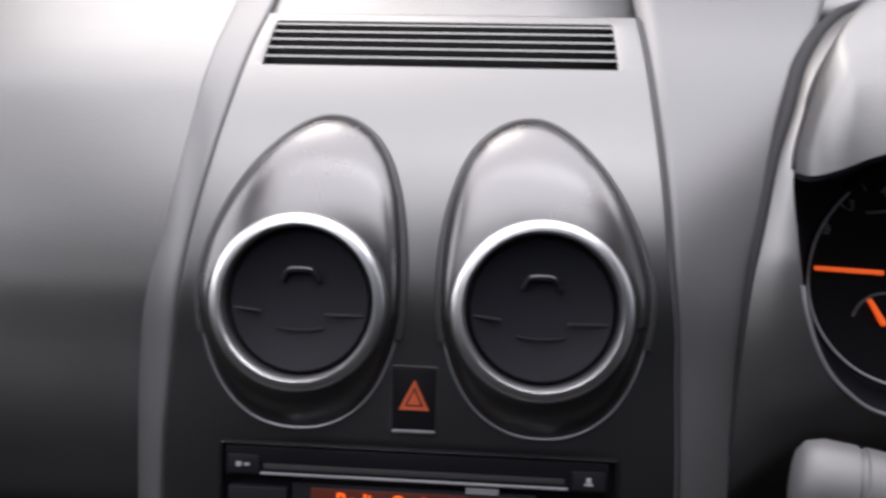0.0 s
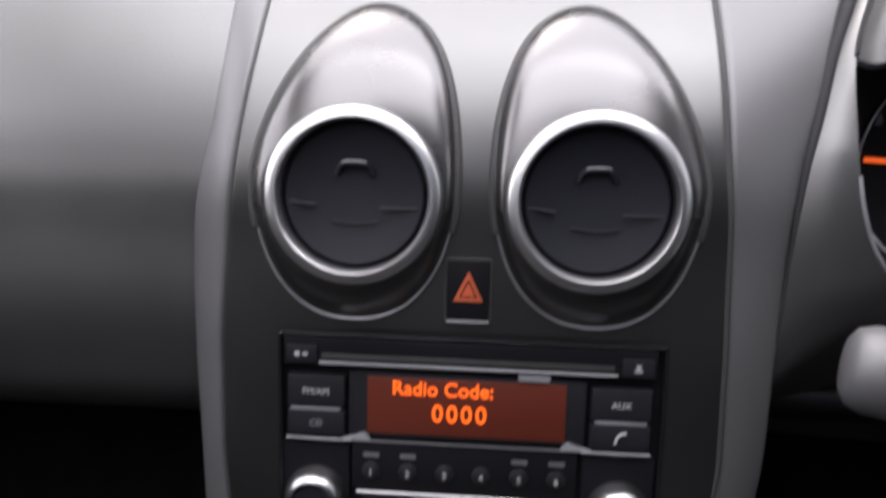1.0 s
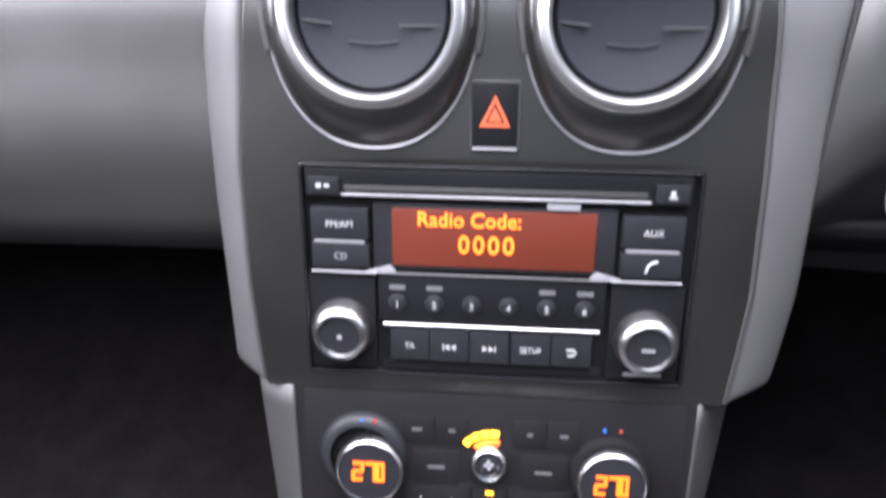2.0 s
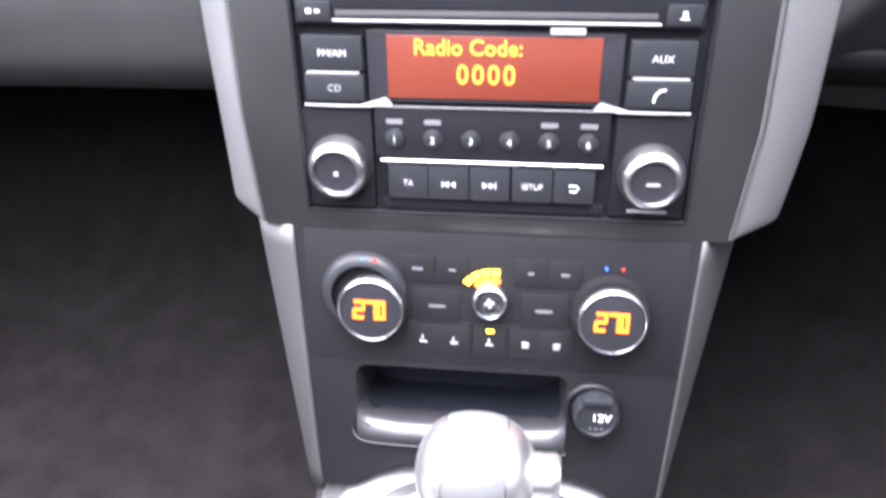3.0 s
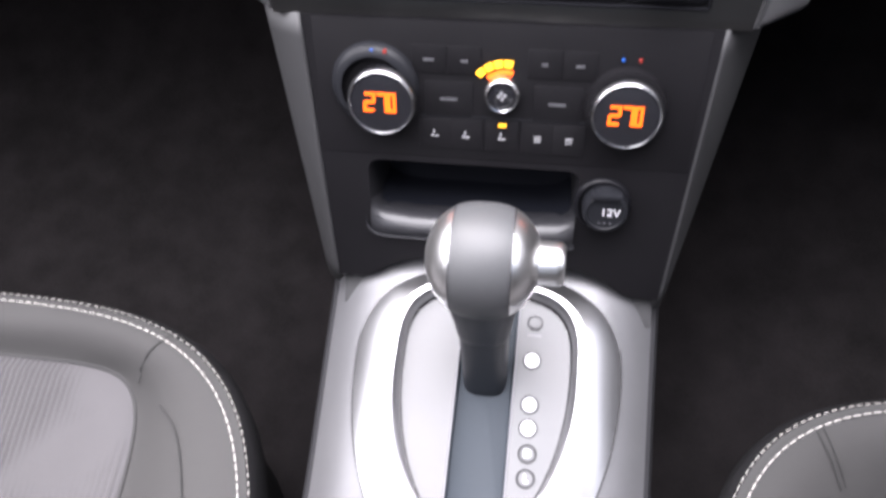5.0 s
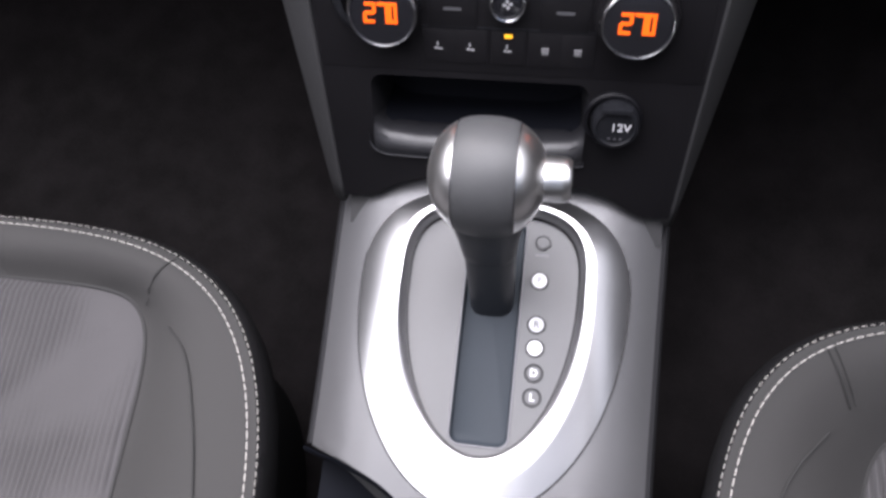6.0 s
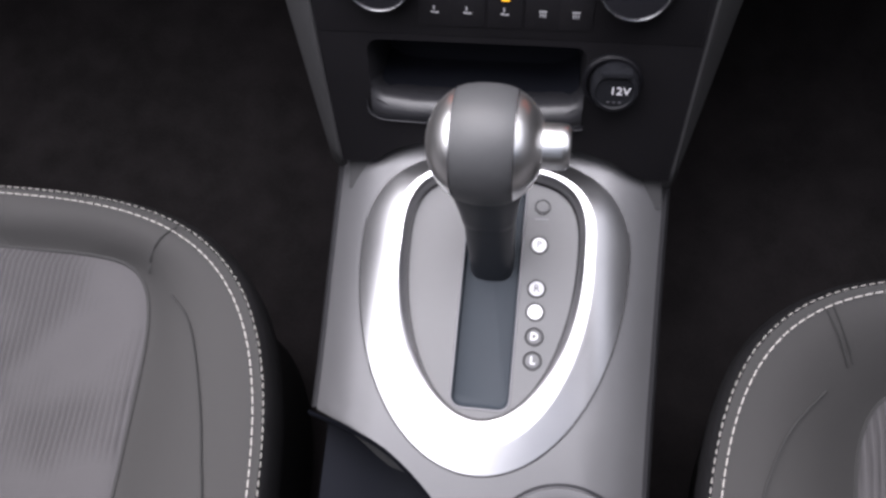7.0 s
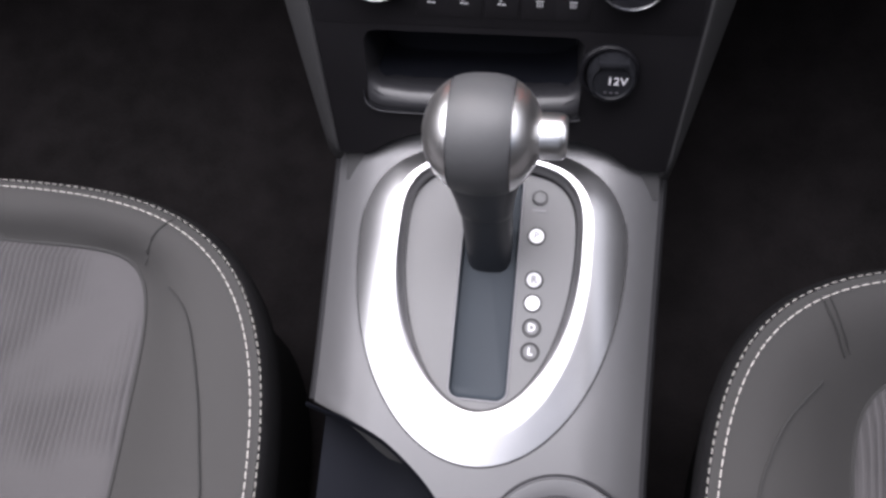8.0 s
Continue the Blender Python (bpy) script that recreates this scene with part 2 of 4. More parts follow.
def sheet_with_holes(fr, outer, holes, h, depth, bend=None):
    """A flat sheet bounded by one loop and pierced by others, with its edges turned down."""
    bm = bmesh.new()
    edges = []
    for lp in [outer] + holes:
        vs = [bm.verts.new(fr @ Vector((u, v, h))) for u, v in lp]
        edges += [bm.edges.new((vs[i], vs[(i + 1) % len(vs)])) for i in range(len(vs))]
    bmesh.ops.triangle_fill(bm, use_beauty=True, use_dissolve=False, edges=edges)
    if bend:
        bmesh.ops.subdivide_edges(bm, edges=[e for e in bm.edges if not e.is_boundary], cuts=5)
        bmesh.ops.triangulate(bm, faces=bm.faces[:])
        back = fr.inverted()
        for v in bm.verts:
            v.co += fr.to_3x3() @ Vector((0, 0, bend((back @ v.co).x)))
    for lp in [outer] + holes:
        hi = [bm.verts.new(fr @ Vector((u, v, h + (bend(u) if bend else 0.0)))) for u, v in lp]
        lo = [bm.verts.new(fr @ Vector((u, v, h - depth + (bend(u) if bend else 0.0)))) for u, v in lp]
        for i in range(len(lp)):
            j = (i + 1) % len(lp)
            bm.faces.new((hi[i], hi[j], lo[j], lo[i]))
    bmesh.ops.remove_doubles(bm, verts=bm.verts[:], dist=1e-6)
    return bm


def lettering(name, text, fr, u, v, h, size, mat, parent, sx=1.0, label="", bold=0.0):
    cu = bpy.data.curves.new(name, "FONT")
    cu.body, cu.size, cu.align_x, cu.align_y, cu.extrude, cu.offset = text, size, "CENTER", "CENTER", 0.00012, bold
    cu.resolution_u = 3
    tmp = new(name, cu)
    bpy.context.view_layer.update()
    me = bpy.data.meshes.new_from_object(tmp.evaluated_get(bpy.context.evaluated_depsgraph_get()))
    bpy.data.objects.remove(tmp)
    bm = bmesh.new()
    bm.from_mesh(me)
    bpy.data.meshes.remove(me)
    bm.transform(fr @ Matrix.Translation((u, v, h)) @ Matrix.Diagonal((sx, 1, 1, 1)))
    return part(name, bm, mat, parent, label, smooth=False)


def bars(fr, rects, h, t=0.00015):
    bm = bmesh.new()
    for u0, u1, v0, v1 in rects:
        rbox(bm, fr, u0, u1, v0, v1, h - t, h + t, 0)
    return bm


def rounded(u0, u1, v0, v1, r, n=6):
    pts = []
    for cx, cy, a in ((u1 - r, v1 - r, 0), (u0 + r, v1 - r, 90), (u0 + r, v0 + r, 180), (u1 - r, v0 + r, 270)):
        for i in range(n + 1):
            t = radians(a + 90 * i / n)
            pts.append((cx + r * math.cos(t), cy + r * math.sin(t)))
    return pts


def curve_through(pts, steps=8):
    """A smooth line through points of any dimension."""
    P = [np.array(p, float) for p in pts]
    out = []
    for i in range(len(P) - 1):
        a, b, c, d = P[max(i - 1, 0)], P[i], P[i + 1], P[min(i + 2, len(P) - 1)]
        for k in range(steps):
            t = k / steps
            out.append(0.5 * (2 * b + (c - a) * t + (2 * a - 5 * b + 4 * c - d) * t * t + (3 * b - a - 3 * c + d) * t ** 3))
    out.append(P[-1])
    return out


# ---------------------------------------------------------------- planes of the console
RADIO = frame_at((0, 0.183, 0.559), (1, 0, 0), (0, math.sin(radians(24.1)), math.cos(radians(24.1))))
CLIMATE = frame_at((0, 0.105, 0.403), (1, 0, 0), (0, math.sin(radians(31.9)), math.cos(radians(31.9))))
GEAR = frame_at((0, 0.0, 0.3081), (1, 0, 0), (0, math.cos(radians(5.2)), math.sin(radians(5.2))))
VENT_UP = (0, math.sin(radians(25.5)), math.cos(radians(25.5)))

# the upper fascia's profile, (y, z) from its lower edge to the top of the dash
PROFILE = curve_through([(0.1345, 0.450), (0.1585, 0.504), (0.183, 0.559), (0.2005, 0.598), (0.2165, 0.634), (0.243, 0.668), (0.275, 0.6935),
                         (0.310, 0.714), (0.350, 0.731), (0.42, 0.7535), (0.50, 0.770)], 6)
ARC = [0.0]
for p_, q_ in zip(PROFILE, PROFILE[1:]):
    ARC.append(ARC[-1] + float(np.hypot(*(q_ - p_))))
S0 = float(np.interp(0.559, [p[1] for p in PROFILE], ARC))
S_END = float(np.interp(0.358, [p[0] for p in PROFILE], ARC)) - S0
S_FAR = ARC[-1] - S0 - 0.03
S_LOW = -S0


def on_fascia(u, s, h=0.0):
    """A place on the upper fascia: across, along its profile from the radio's top edge, and out of it."""
    q = s + S0
    py, pz = [p[0] for p in PROFILE], [p[1] for p in PROFILE]
    y, z = np.interp(q, ARC, py), np.interp(q, ARC, pz)
    e = 0.004
    ty, tz = np.interp(q + e, ARC, py) - np.interp(q - e, ARC, py), np.interp(q + e, ARC, pz) - np.interp(q - e, ARC, pz)
    l = math.hypot(ty, tz) or 1.0
    return Vector((u, y - h * tz / l, z + h * ty / l))


def edge_left(s):
    return float(np.interp(s, [S_LOW, -0.06, 0.0, 0.06, 0.1, 0.14, 0.18, S_END], [-0.119, -0.1235, -0.1235, -0.1185, -0.114, -0.1095, -0.1065, -0.1035]))


def edge_right(s):
    return float(np.interp(s, [S_LOW, -0.06, 0.0, 0.06, 0.1, 0.14, 0.18, S_END], [0.117, 0.1225, 0.1212, 0.1185, 0.115, 0.113, 0.1115, 0.1105]))


# ---------------------------------------------------------------- cabin shell
WORLD = Matrix.Identity(4)


def slab(name, x0, x1, y0, y1, z0, z1, mat, label, category, bevel=0.0):
    ob = part(name, box(WORLD, x0, x1, y0, y1, z0, z1, bevel), mat, None)
    return tagged(ob, label, category, kind="structure")


slab("floor", -0.76, 0.76, -1.75, 0.98, -0.05, 0.0, "carpet", "dark brown-black carpet on the cabin floor", "floor")
slab("wall_front", -0.76, 0.76, 0.95, 0.99, 0.0, 0.80, "dark", "dark bulkhead behind the dashboard", "wall")
# unseen wall, raised to shut out most of the rear window's daylight
slab("wall_rear", -0.76, 0.76, -1.78, -1.74, 0.0, 1.05, "dark", "unseen dark wall closing off most of the rear daylight", "wall")
for sx, nm in ((-1, "wall_passenger"), (1, "wall_driver")):
    x0, x1 = (-0.79, -0.75) if sx < 0 else (0.75, 0.79)
    slab(nm, x0, x1, -1.75, 0.98, 0.0, 0.76, "dark", "dark door trim below the side windows", "wall")
    # unseen panel added to close the rear sides and block daylight
    slab(nm + "_rear", x0, x1, -1.75, -0.50, 0.76, 1.20, "dark", "unseen dark panel blocking daylight behind the front doors", "wall")
# unseen opening, assumed so that the two roof lamps can shine in
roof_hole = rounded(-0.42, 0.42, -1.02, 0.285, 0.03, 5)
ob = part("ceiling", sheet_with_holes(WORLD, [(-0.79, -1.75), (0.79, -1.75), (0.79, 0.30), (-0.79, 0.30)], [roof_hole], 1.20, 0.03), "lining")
tagged(ob, "light grey roof lining round an assumed, unseen roof opening", "ceiling", kind="structure")

# footwell: sloped carpet up to the bulkhead, and the tunnel under the console
bm = grid(bmesh.new(), lambda u, v: Vector((u, -0.3 + 1.22 * v, 0.006 + 0.36 * max(0.0, (1.22 * v - 0.6) / 0.62) ** 1.5 + 0.004 * noise.noise((u * 9, v * 9, 0)))),
          list(np.linspace(-0.75, 0.75, 41)), list(np.linspace(0, 1, 34)))
ob = part("footwell", bm, "carpet")
tagged(thicken(ob, 0.012), "dark carpet rising under the dashboard", "carpet", kind="structure")

console = thing("center_console", (0, -0.1, 0.0), "black moulded body under the silver gear plate", "console", kind="structure")
bm = bmesh.new()
loops = []
for y, w, top in ((-0.60, 0.104, 0.24), (-0.30, 0.104, 0.22), (-0.16, 0.100, 0.238), (-0.10, 0.100, 0.270), (0.05, 0.102, 0.290), (0.10, 0.108, 0.30), (0.20, 0.112, 0.30), (0.45, 0.112, 0.30)):
    loops.append([Vector((-w - 0.012, y, 0.0)), Vector((-w, y, top - 0.06)), Vector((-w + 0.006, y, top - 0.01)), Vector((-w + 0.016, y, top)),
                  Vector((w - 0.016, y, top)), Vector((w - 0.006, y, top - 0.01)), Vector((w, y, top - 0.06)), Vector((w + 0.012, y, 0.0))])
loft(bm, loops, closed=False)
part("body", bm, "dark", console)

# ---------------------------------------------------------------- dashboard
DROP = [(S_LOW, -0.013), (0.09, -0.013), (0.20, -0.004), (S_FAR, -0.003)]


def drop(s):
    return float(np.interp(s, [d[0] for d in DROP], [d[1] for d in DROP]))


dash_profile = [on_fascia(0, s, drop(s) - 0.002) for s in np.linspace(0.040, S_END, 15)]
dash_yz = [(0.50, 0.30), (0.40, 0.365), (0.31, 0.42), (0.246, 0.452), (0.208, 0.478), (0.191, 0.508), (0.1945, 0.548)] + [(p.y, p.z) for p in dash_profile] + \
          [(0.42, 0.7495), (0.52, 0.770), (0.66, 0.786), (0.97, 0.798)]
dash_yz = [tuple(p) for p in curve_through(dash_yz, 3)]


def dash_point(u, k):
    y, z = dash_yz[int(k)]
    far = max(0.0, -u - 0.142)
    return Vector((u, y, z - 0.05 * far ** 2))


dash = thing("dashboard", (0, 0.4, 0.3), "charcoal grained plastic dashboard, pale where daylight grazes its top", "dashboard", kind="structure")
bm = grid(bmesh.new(), dash_point, list(np.linspace(-0.75, -0.25, 12)) + list(np.linspace(-0.24, -0.12, 34)) + [-0.06, 0.0, 0.06, 0.118], list(range(len(dash_yz))))
thicken(part("dash_pad", bm, "dash", dash), 0.01)
top0 = min(range(len(dash_yz)), key=lambda i: abs(dash_yz[i][0] - 0.46) + (dash_yz[i][1] < 0.7))
bm = grid(bmesh.new(), lambda u, k: Vector((u, *dash_yz[int(k)])), [0.118, 0.16, 0.20, 0.30, 0.45, 0.6, 0.75], list(range(top0 - 3, len(dash_yz))))
thicken(part("dash_top", bm, "dash", dash), 0.01)
# lower driver's side, its shade below the binnacle put in by darker plastic
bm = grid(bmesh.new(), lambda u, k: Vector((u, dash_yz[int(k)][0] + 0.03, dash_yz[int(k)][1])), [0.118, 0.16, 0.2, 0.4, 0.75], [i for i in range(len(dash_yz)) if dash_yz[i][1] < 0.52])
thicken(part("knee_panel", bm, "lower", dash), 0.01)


def trim_strip(name, side, outer, lo, hi, tip):
    """A painted strip that falls back from the fascia's edge."""
    svals = sorted(set(list(np.linspace(lo, lo + tip, 7)) + list(np.linspace(lo + tip, hi, 44))))

    def fn(w, s):
        x0 = edge_left(s) - 0.0012 if side < 0 else edge_right(s) + 0.0012
        x1 = outer(s)
        k = min(1.0, (s - lo) / tip)
        x1 = x0 + (x1 - x0) * math.sqrt(max(0.02, 1 - (1 - k) ** 2))
        u = x0 + (x1 - x0) * w
        return on_fascia(u, s, -0.0012 + (drop(s) + 0.002) * w ** 1.7)
    return grid(bmesh.new(), fn, [0, 0.12, 0.3, 0.5, 0.7, 0.85, 0.95, 1.0], svals)


def outer_left(s):
    return float(np.interp(s, [S_LOW, -0.06, -0.02, 0.02, 0.055, 0.08, 0.107, 0.139, 0.177, 0.218, S_FAR], [-0.1385, -0.1405, -0.1420, -0.1425, -0.1415, -0.1375, -0.1318, -0.1285, -0.1272, -0.1275, -0.1300]))


def outer_right(s):
    return float(np.interp(s, [S_LOW, -0.09, -0.06, 0.0, 0.03, 0.06, 0.085, 0.11, 0.15, 0.18, 0.22, 0.26, S_FAR],
                           [0.1405, 0.1450, 0.1485, 0.1495, 0.1510, 0.1520, 0.1545, 0.1590, 0.1676, 0.1760, 0.1907, 0.2127, 0.2600]))


t_left = thing("trim_strip", (-0.13, 0.2, 0.45), "silver-grey painted strip along the fascia's passenger edge", "trim", kind="structure")
thicken(part("strip", trim_strip("strip", -1, outer_left, S_LOW + 0.001, S_FAR, 0.011), "trim", t_left), 0.006)
t_right = thing("trim_strip", (0.14, 0.2, 0.45), "wide silver-grey painted strip beside the instrument binnacle", "trim", kind="structure")
thicken(part("strip", trim_strip("strip", 1, outer_right, S_LOW + 0.001, S_FAR, 0.010), "trim", t_right), 0.006)

# ---------------------------------------------------------------- upper fascia with its grille
SG0 = float(np.interp(0.3105, [p[0] for p in PROFILE], ARC)) - S0
SG1 = float(np.interp(0.3495, [p[0] for p in PROFILE], ARC)) - S0
fascia = thing("center_fascia", (0, 0.2, 0.45), "satin gunmetal centre panel holding vents, radio and top grille", "dashboard panel")
cols = ["L", "L2", -0.096, -0.0945, -0.05, 0.0, 0.05, 0.0945, 0.096, "R2", "R"]


def fascia_point(c, s):
    k = cols[int(c)]
    u = edge_left(s) if k == "L" else edge_right(s) if k == "R" else edge_left(s) + 0.0015 if k == "L2" else edge_right(s) - 0.0015 if k == "R2" else k
    edge = -0.0001 if k in ("L", "R") else 0.0
    return on_fascia(u, s, edge)


def fascia_gap(c, s):
    i = int(c)
    return (3 <= i <= 6 and -0.1085 < s < 0.001) or (2 <= i <= 7 and SG0 < s < SG1)


rows_s = sorted(set([S_LOW, -0.1085, 0.001, SG0, SG1, S_END] + list(np.linspace(S_LOW + 0.006, S_END - 0.002, 60))))
bm = grid(bmesh.new(), fascia_point, list(range(len(cols))), rows_s, fascia_gap)
thicken(part("panel", bm, "fascia", fascia), 0.006, 0.0012)
bm = grid(bmesh.new(), lambda u, s: on_fascia(u, s, -0.0105), [-0.098, 0, 0.098], list(np.linspace(SG0 - 0.003, SG1 + 0.003, 5)))
part("grille_backing", bm, "dark", fascia)
for i in range(5):
    s = SG0 + (SG1 - SG0) * (i + 1) / 5.3
    bm = bmesh.new()
    loops = []
    for u in np.linspace(-0.0965, 0.0965, 9):
        o = on_fascia(u, s, 0)
        loops.append([on_fascia(u, s - 0.0007, -0.0008), on_fascia(u, s + 0.0007, -0.0006), on_fascia(u, s + 0.0022, -0.0095), on_fascia(u, s + 0.0010, -0.0095)])
    vv = [[bm.verts.new(p) for p in lp] for lp in loops]
    for a, b in zip(vv, vv[1:]):
        for k in range(4):
            bm.faces.new((a[k], a[(k + 1) % 4], b[(k + 1) % 4], b[k]))
    part("slat", bm, "fascia", fascia, smooth=False)
for u in (-0.0965, 0.0965):
    part("grille_end", tube(bmesh.new(), [on_fascia(u, s, -0.004) for s in np.linspace(SG0, SG1, 5)], 0.0012, 6), "black", fascia)


for fn, r, nm in ((edge_left, 0.0011, "edge_gap"), (edge_right, 0.0017, "edge_gap")):
    part(nm, tube(bmesh.new(), [on_fascia(fn(s) + (0.0008 if fn is edge_right else -0.0008), s, -0.0010) for s in np.linspace(S_LOW + 0.002, S_END - 0.001, 50)], r, 6), "dark", fascia)
part("edge_gap", tube(bmesh.new(), [on_fascia(u, S_END - 0.0004, -0.0014) for u in np.linspace(-0.1030, 0.1100, 12)], 0.0009, 6), "dark", fascia)


# ---------------------------------------------------------------- round air vents
def air_vent(side):
    cx = 0.0562 * side
    fr = frame_at((cx, 0.1985, 0.6300), (1, 0, 0), VENT_UP)
    v = thing("air_vent", (cx, 0.205, 0.60), "round dash vent with a satin chrome ring in a teardrop pod", "air vent", group="round vents")
    N = 72

    def outline(a, grow=0.0, h=0.0008):
        c, s = math.cos(a), math.sin(a)
        q = (abs(c) ** 2.25 + abs(s) ** 2.25) ** (-1 / 2.25) if s < 0 else 1.0
        du = (0.0484 + grow) * c * q
        ss = 0.078 + ((0.0885 if s > 0 else 0.0680) + grow) * s * q
        if s > 0 and c * side > 0:
            du *= 1 - 0.25 * s
        du += side * (0.0018 - 0.0072 * max(0.0, s) ** 2)
        return on_fascia(cx + du, ss, h)

    def ring_pt(a, r, h):
        return fr @ Vector((r * math.cos(a), r * math.sin(a), h))

    def foot(p):
        """Where a place lies along the fascia, and how far out of it."""
        best = min(np.linspace(-0.02, 0.20, 221), key=lambda s: (on_fascia(p.x, s) - p).length)
        q = on_fascia(p.x, best)
        return best, (p - q).length

    def pod(a0, a1):
        bm = bmesh.new()
        n = int(N * (a1 - a0) / 360)
        steps = (0.0, 0.08, 0.18, 0.30, 0.42, 0.54, 0.66, 0.76, 0.85, 0.92, 0.97, 1.0)
        columns = []
        for i in range(n + 1):
            a = radians(a0 + (a1 - a0) * i / n)
            start = ring_pt(a, 0.0412, -0.005)
            s0, h0 = foot(start)
            end = outline(a)
            s1, _ = foot(end)
            top = max(0.0, math.sin(a))
            power = 2.6 - 0.9 * top
            columns.append([on_fascia(start.x + (end.x - start.x) * t, s0 + (s1 - s0) * t, 0.0006 + (h0 - 0.0006) * max(0.0, 1 - t ** power) ** (0.52 if a0 < 90 else 1.2)) for t in steps])
        loft(bm, columns, closed=False)
        return bm
    part("hood", pod(-10, 190), "pod", v, "dark silver hood")
    # same pod moulding; its lower half's shade put in by darker plastic
    part("lower_cup", pod(190, 350), "fascia", v)
    ring = [(0.0349, -0.012), (0.0349, -0.0018), (0.0353, 0.0006), (0.0364, 0.0020), (0.0388, 0.0019), (0.0408, 0.0006), (0.0418, -0.0024), (0.0416, -0.008)]
    part("ring", turned(fr, ring, 72), "bright", v, "satin chrome ring")
    part("barrel", turned(fr, [(0.0352, -0.003), (0.0347, -0.004), (0.0345, -0.016), (0.0, -0.016)], 48), "black", v)

    part("flap", turned(fr, [(0.0338, -0.0082), (0.0334, -0.0062), (0.0322, -0.0056), (0.024, -0.0076), (0.014, -0.0092), (0.0, -0.0098)], 48), "flap", v, "dished black flap")
    us = np.linspace(-1, 1, 13)
    ridge = [fr @ Vector((0.0086 * k, 0.0100 + 0.0056 * (1 - abs(k) ** 5), -0.0052 - 0.002 * abs(k) ** 3)) for k in us]
    tab = part("thumb_tab", tube(bmesh.new(), [p + fr.to_3x3() @ Vector((0, -0.0006, -0.0014)) for p in ridge], 0.0016, 8), "flap", v)
    # grey tube that paints the highlight along the tab's top edge
    part("tab_highlight", tube(bmesh.new(), [p + fr.to_3x3() @ Vector((0, 0.0002, 0.0003)) for p in ridge[2:-2]], 0.00045, 6), "dim", tab, "grey highlight on the tab's edge")
    for x0, x1, yy in ((-0.0315, -0.0185, -0.0035), (0.0120, 0.0305, -0.0058)):
        part("hinge_lip", tube(bmesh.new(), [fr @ Vector((x0 + (x1 - x0) * k, yy - 0.0015 * k * (x0 < 0), -0.0062)) for k in (0, 0.5, 1)], 0.0007, 6), "key", v)
    part("sill", tube(bmesh.new(), [fr @ Vector((x, -0.0135 + 9 * x * x, -0.0078)) for x in np.linspace(-0.011, 0.011, 7)], 0.0005, 6), "flap", v)
    part("groove", tube(bmesh.new(), [outline(radians(a), 0.0008, 0.0002) for a in np.linspace(-20, 200, 60)], 0.0026, 8), "dark", v)
    part("rim", tube(bmesh.new(), [outline(radians(a), 0.0002, 0.0012) for a in np.linspace(188, 352, 48)], 0.0007, 6), "line", v, "thin bright rim")
    return v


air_vent(-1)
air_vent(1)

# ---------------------------------------------------------------- hazard switch
hz = thing("hazard_switch", (0, 0.19, 0.567), "black hazard warning button with an orange triangle", "switch")
part("surround", tube(bmesh.new(), [RADIO @ Vector((u, v, 0.0004)) for u, v in rounded(-0.0128, 0.0092, 0.009, 0.0412, 0.0015, 3)], 0.0006, 6, closed=True), "dark", hz)
part("button", box(RADIO, -0.0122, 0.0086, 0.0098, 0.0406, -0.002, 0.0014, 0.0009), "radio", hz)
part("lip", box(RADIO, -0.0120, 0.0084, 0.0100, 0.0112, 0.0008, 0.0022, 0.0004), "dim", hz)
bm = bmesh.new()
tri = [(-0.0018, 0.0352), (-0.0090, 0.0206), (0.0054, 0.0206)]
mid = (sum(t[0] for t in tri) / 3, sum(t[1] for t in tri) / 3)


def tri_loop(k, h):
    return [RADIO @ Vector((mid[0] + (x - mid[0]) * k, mid[1] + (y - mid[1]) * k, h)) for x, y in tri]


loft(bm, [tri_loop(1.0, 0.0014), tri_loop(0.98, 0.0018), tri_loop(0.66, 0.0018), tri_loop(0.64, 0.0014)])
part("warning_triangle", bm, "hazard", hz, "orange outlined triangle")
bm = bmesh.new()
vs = [bm.verts.new(p) for p in tri_loop(0.46, 0.0017)]
bm.faces.new(vs)
part("inner_triangle", bm, "hazard", hz, smooth=False)

# ---------------------------------------------------------------- car radio
radio = thing("car_radio", (0, 0.17, 0.46), "black double-height car radio with an amber code display", "car radio")
part("recess", box(RADIO, -0.0945, 0.0945, -0.1085, 0.0010, -0.012, -0.0035, 0.0), "radio", radio)
part("top_strip", box(RADIO, -0.0925, 0.0905, -0.0150, -0.0005, -0.006, 0.0012, 0.001), "radio", radio)
part("edge_line", tube(bmesh.new(), [RADIO @ Vector((u, 0.0010, 0.0008)) for u in (-0.0945, -0.04, 0.04, 0.0935)], 0.0004, 6), "faint", radio)
part("disc_slot", box(RADIO, -0.0735, 0.0700, -0.0112, -0.0085, 0.0006, 0.0014, 0.0002), "dark", radio)
part("slot_lip", tube(bmesh.new(), [RADIO @ Vector((u, -0.0130, 0.0022)) for u in np.linspace(-0.0745, 0.0715, 8)], 0.0007, 8), "dim", radio, "grey metal lip")
part("disc_mark", box(RADIO, 0.0240, 0.0395, -0.0182, -0.0150, -0.001, 0.0016, 0.0004), "dim", radio)
